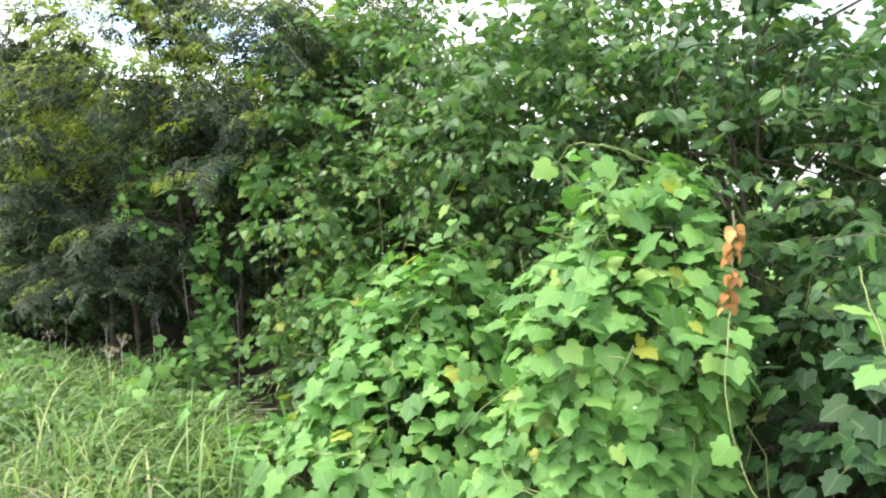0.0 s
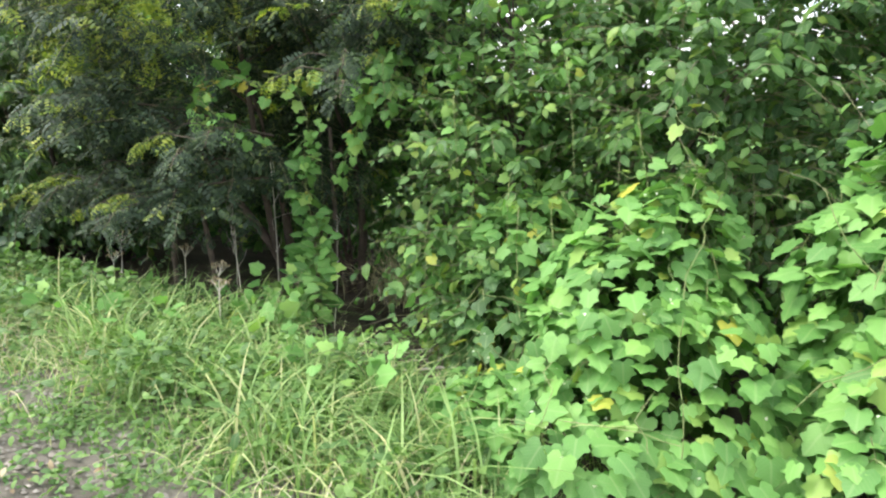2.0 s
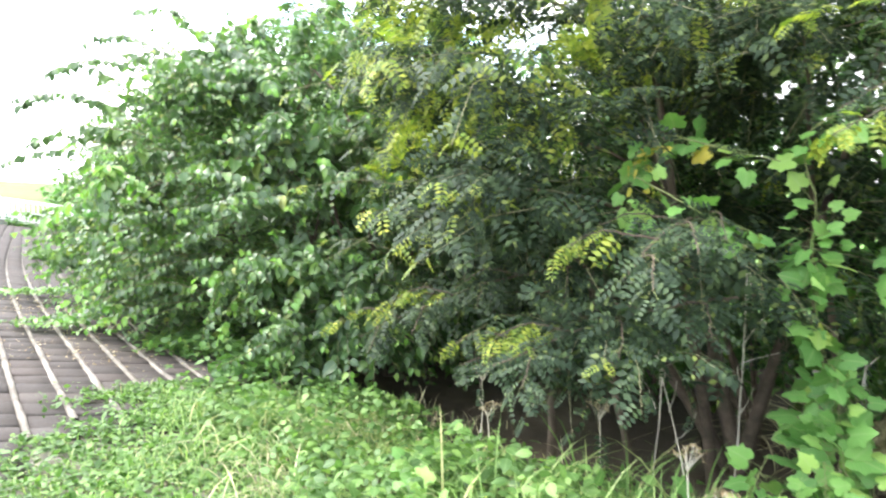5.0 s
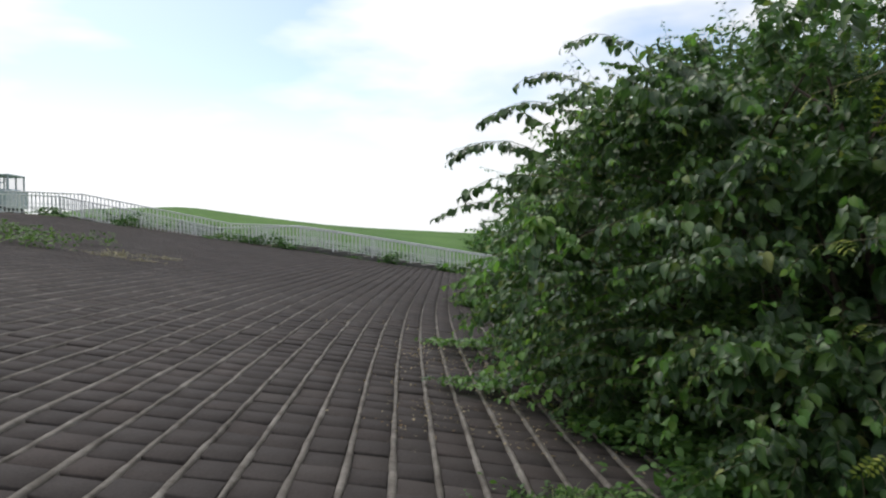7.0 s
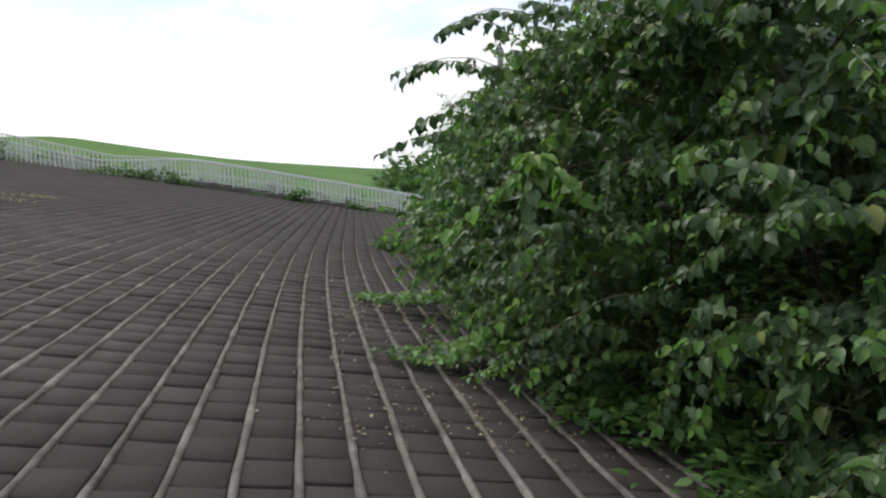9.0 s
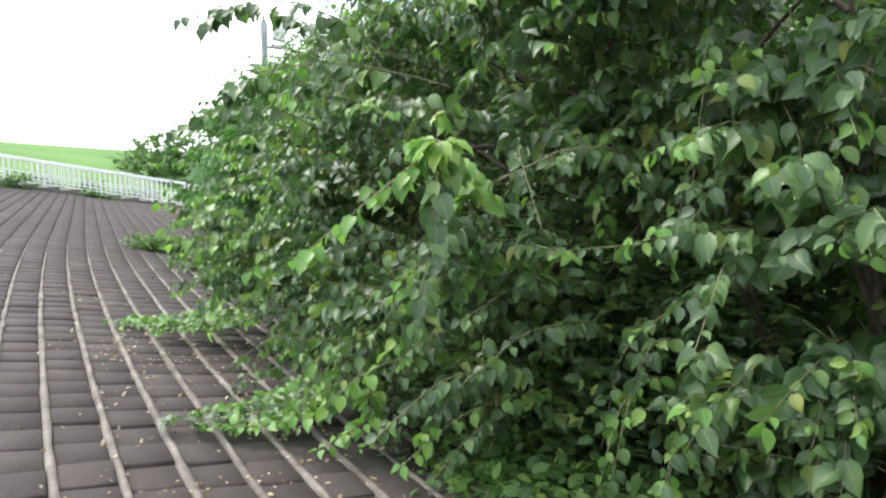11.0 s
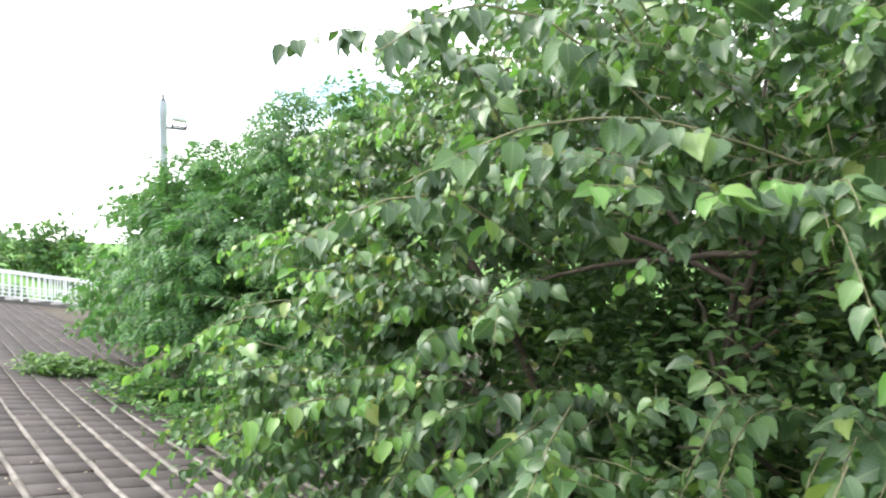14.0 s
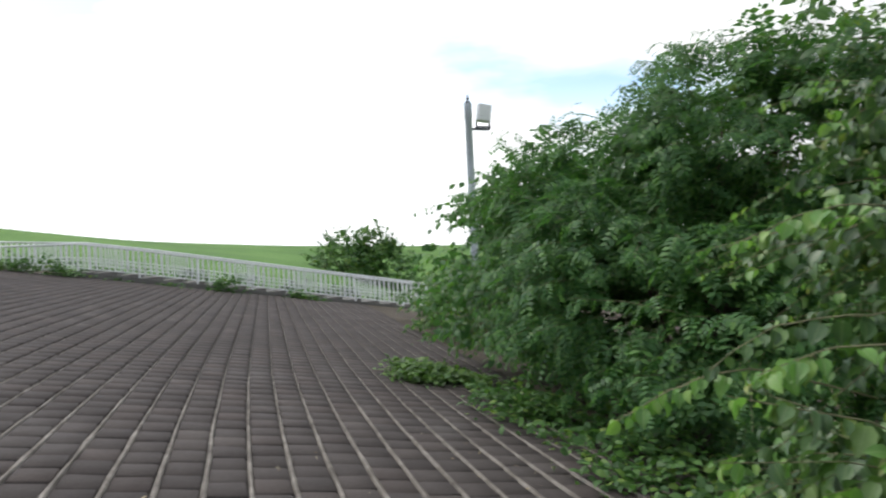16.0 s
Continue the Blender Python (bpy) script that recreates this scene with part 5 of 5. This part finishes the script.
def mortar_lines():
    for c in cols:
        ys = np.concatenate([np.arange(first_row(c) - 0.2, 26, 0.12), np.arange(26, END, 0.5)])
        n = len(ys)
        x = c * PITCH + np.convolve(rng.normal(0, 0.006, n + 4), np.ones(5) / 5, "valid")
        w = 0.023 + np.convolve(rng.normal(0, 0.006, n + 2), np.ones(3) / 3, "valid")
        h = 0.011 + np.convolve(rng.normal(0, 0.006, n + 2), np.ones(3) / 3, "valid")
        fade = np.interp(np.hypot(1.15 * (c * PITCH + 1), np.maximum(0, ys - 15)), (4.0, 10.0), (1.0, 0.12))
        w, h = w * fade, h * fade - (1 - fade) * 0.012
        prof = [(-1.15, -0.03), (-0.8, 0.6), (0.0, 1.0), (0.8, 0.6), (1.15, -0.03)]
        v = np.stack([np.stack([x + a * w, ys, np.where(b > 0, np.where(h > 0, b * h, h), -0.03)], 1) for a, b in prof], 1).reshape(-1, 3)
        k = len(prof)
        i, j = np.meshgrid(np.arange(n - 1), np.arange(k - 1), indexing="ij")
        b = i * k + j
        q = np.stack([b, b + 1, b + k + 1, b + k], -1).reshape(-1, 4)
        mesh_part("mortar_line", raw_mesh("mortar_line", laid(v, np.repeat(ys, k)), q, smooth=True), MORTAR, pavement)


mortar_lines()
bed_y = (10.9, 14, 18, 22, 26, 30, 34, 38, END)
bed = np.array([(u, y, -0.022) for y in bed_y for u in (-18.8, -9, 0.0, 3.3)])
bed[:4, 1] = (8.0, 8.0, 10.4, 10.9)
mesh_part("joint_bed", raw_mesh("joint_bed", laid(bed, np.repeat(bed_y, 4)), [(a * 4 + b, a * 4 + b + 1, a * 4 + b + 5, a * 4 + b + 4) for a in range(8) for b in range(3)]), JOINT, pavement)


# ---- stair with its railings up the bank ----
def stair_z(x):
    """Height of the stair at x: two flights with a level landing between."""
    if x > -5.5:
        return 1.4 - (x + 5.5) * 0.181
    if x > -9.2:
        return 1.36
    if x > -17:
        return 1.36 + (-9.2 - x) * 0.225
    return 3.115 + (-17 - x) * 0.06


def railing_run(y, x0, x1, count):
    step = (x1 - x0) / count
    for k in range(count):
        xa, xb = x0 + k * step, x0 + (k + 1) * step
        za, zb = [stair_z(q_) + (y - 42.1) * float(np.interp(q_, (-9.2, -5.5), (0.12, 0.03))) for q_ in (xa, xb)]
        rail = empty("stair_railing", (xa, y, za), "white painted steel railing with thin uprights", "railing", "stair railings")
        bm = bmesh.new()
        box(bm, (xa - 0.035, y - 0.035, za - 0.25), (xa + 0.035, y + 0.035, za + 1.0), None, 0.008)
        part("post", bm, WHITE_STEEL, rail)
        for name, h, r in (("handrail", 1.0, 0.04), ("middle_rail", 0.42, 0.024), ("lower_rail", 0.14, 0.024)):
            v, q = tubes(np.array([[(xa, y, za + h), (xb, y, zb + h)]]), np.full((1, 2), r), 6)
            mesh_part(name, raw_mesh(name, v, q), WHITE_STEEL, rail)
        n = 10
        for j in range(1, n):
            x, z = xa + (xb - xa) * j / n, za + (zb - za) * j / n
            ob = new("upright", UPRIGHT)
            ob.parent, ob.location = rail, (x - xa, 0, z - za + 0.14)


bm = bmesh.new()
box(bm, (-0.024, -0.014, 0), (0.024, 0.014, 0.86))
UPRIGHT = bpy.data.meshes.new("upright")
bm.to_mesh(UPRIGHT)
bm.free()
UPRIGHT.materials.append(WHITE_STEEL)
for y in (42.1, 44.4):
    railing_run(y, 8.5, -5.5, 7)
    railing_run(y, -5.5, -9.2, 2)
    railing_run(y, -9.2, -17, 4)
    railing_run(y, -17, -21, 2)
stair = empty("stairs", (0, 43.2, stair_z(0)), "pale concrete steps climbing the embankment", "stairs", "", "structure")
x = 8.5
while x > -21:
    run = 0.75
    bm = bmesh.new()
    z = stair_z(x - run)
    box(bm, (x - run, 42.25, z - 0.6), (x, 44.25, z - 0.02), None, 0.01)
    part("step", bm, CONCRETE, stair)
    x -= run
for y in (42.1, 44.4):
    bm = bmesh.new()
    for a, b in ((8.5, -5.5), (-5.5, -9.2), (-9.2, -17), (-17, -21)):
        made = bmesh.ops.create_cube(bm, size=1)["verts"]
        for vert in made:
            xx = a + (b - a) * (vert.co.x + 0.5)
            vert.co = Vector((xx, y + 0.22 * vert.co.y, stair_z(xx) - 0.24 + 0.52 * vert.co.z))
    part("kerb", bm, CONCRETE, stair)

# ---- floodlight pole ----
top = W(8.1, 41.3, 9.05)
foot_z = bank_z(top.x - bend(top.y)) - 0.03
pole = empty("floodlight_pole", (top.x, top.y, foot_z), "grey steel pole with a square floodlight on a bracket", "lamp post")
v, q = tubes(np.array([[(top.x, top.y, foot_z - 0.2), (top.x, top.y, 4.0), (top.x, top.y, 6.9), (top.x, top.y, 6.92), tuple(top)]]), np.array([[0.17, 0.16, 0.15, 0.17, 0.17]]), 14)
mesh_part("mast", raw_mesh("mast", v, q, smooth=True), GREY_STEEL, pole)
bm = bmesh.new()
for z, r in ((0.0, 0.13), (0.1, 0.05), (0.18, 0.07), (0.26, 0.04)):
    bmesh.ops.create_cone(bm, cap_ends=True, segments=10, radius1=r, radius2=r * 0.7, depth=0.1, matrix=Matrix.Translation(top + Vector((0, 0, z + 0.05))))
part("finial", bm, DARK_METAL, pole, "dark insulator cap")
bm = bmesh.new()
box(bm, (top.x + 0.1, top.y - 0.05, top.z - 1.12), (top.x + 0.95, top.y + 0.05, top.z - 1.02), None, 0.01)
box(bm, (top.x + 0.35, top.y - 0.04, top.z - 1.0), (top.x + 1.0, top.y + 0.04, top.z - 0.93), pose(0, 0, 0), 0.01)
for dx in (0.35, 0.95):
    box(bm, (top.x + dx - 0.03, top.y - 0.04, top.z - 1.05), (top.x + dx + 0.03, top.y + 0.04, top.z - 0.75), None, 0.01)
part("bracket", bm, DARK_METAL, pole, "dark steel bracket")
head = Matrix.Translation(top + Vector((0.72, 0, -0.38))) @ pose(0, 0, 0, 0, 8, 0)
bm = bmesh.new()
box(bm, (-0.3, -0.12, -0.38), (0.3, 0.22, 0.38), head, 0.05)
lamp_body = part("floodlight", bm, WHITE_STEEL, pole, "pale square floodlight housing")
bm = bmesh.new()
box(bm, (-0.24, -0.14, -0.32), (0.24, -0.122, 0.32), head, 0.005)
part("lens", bm, GLASS_FACE, lamp_body, "clear glass front")

# ---- small truck parked on the crest ----
tz = bank_z(-23) - 0.03
TX = -22.9
truck = empty("truck", (TX, 46.5, tz), "small truck with a railed cargo bed on the crest", "truck")


def truck_box(name, lo, hi, mat, bevel=0.02, parent=None, label=""):
    b_ = bmesh.new()
    box(b_, lo, hi, Matrix.Translation((TX, 46.5, tz)), bevel)
    return part(name, b_, mat, parent or truck, label)


truck_box("bed", (-3.2, -0.85, 0.85), (0.25, 0.85, 1.3), DARK_METAL)
truck_box("chassis", (-3.0, -0.5, 0.5), (1.4, 0.5, 0.84), DARK_METAL)
cab = truck_box("cab", (0.32, -0.85, 0.6), (1.55, 0.85, 1.65), PALE_PAINT, 0.08)
for dx in (0.36, 0.85, 1.3):
    for dy in (-0.82, 0.76):
        truck_box("pillar", (dx, dy, 1.65), (dx + 0.09, dy + 0.06, 2.4), PALE_PAINT, 0.01, cab)
for lo, hi in (((0.45, -0.8, 1.66), (0.85, -0.785, 2.38)), ((0.94, -0.8, 1.66), (1.3, -0.785, 2.38)), ((0.45, 0.785, 1.66), (0.85, 0.8, 2.38)), ((0.94, 0.785, 1.66), (1.3, 0.8, 2.38))):
    truck_box("window", lo, hi, CAB_GLASS, 0.0, cab, "clear side window")
truck_box("roof", (0.32, -0.85, 2.4), (1.4, 0.85, 2.5), PALE_PAINT, 0.03, cab)
for dy in (-0.85, 0.8):
    for dz in (1.75, 2.12, 2.55):
        truck_box("side_rail", (-3.2, dy, dz), (0.25, dy + 0.05, dz + 0.07), PALE_PAINT, 0.008)
    for dx in (-3.2, -2.35, -1.5, -0.65, 0.19):
        truck_box("stake", (dx, dy - 0.003, 1.3), (dx + 0.08, dy + 0.055, 2.64), PALE_PAINT, 0.008)
for dx in (-2.2, 0.95):
    for dy in (-0.75, 0.75):
        b_ = bmesh.new()
        bmesh.ops.create_cone(b_, cap_ends=True, segments=18, radius1=0.4, radius2=0.4, depth=0.2, matrix=Matrix.Translation((TX + dx, 46.5 + dy, tz + 0.4)) @ pose(0, 0, 0, 90, 0, 0))
        wheel = part("wheel", b_, TYRE, truck)
        b_ = bmesh.new()
        bmesh.ops.create_cone(b_, cap_ends=True, segments=14, radius1=0.22, radius2=0.2, depth=0.21, matrix=Matrix.Translation((TX + dx, 46.5 + dy, tz + 0.4)) @ pose(0, 0, 0, 90, 0, 0))
        part("rim", b_, GREY_STEEL, wheel)
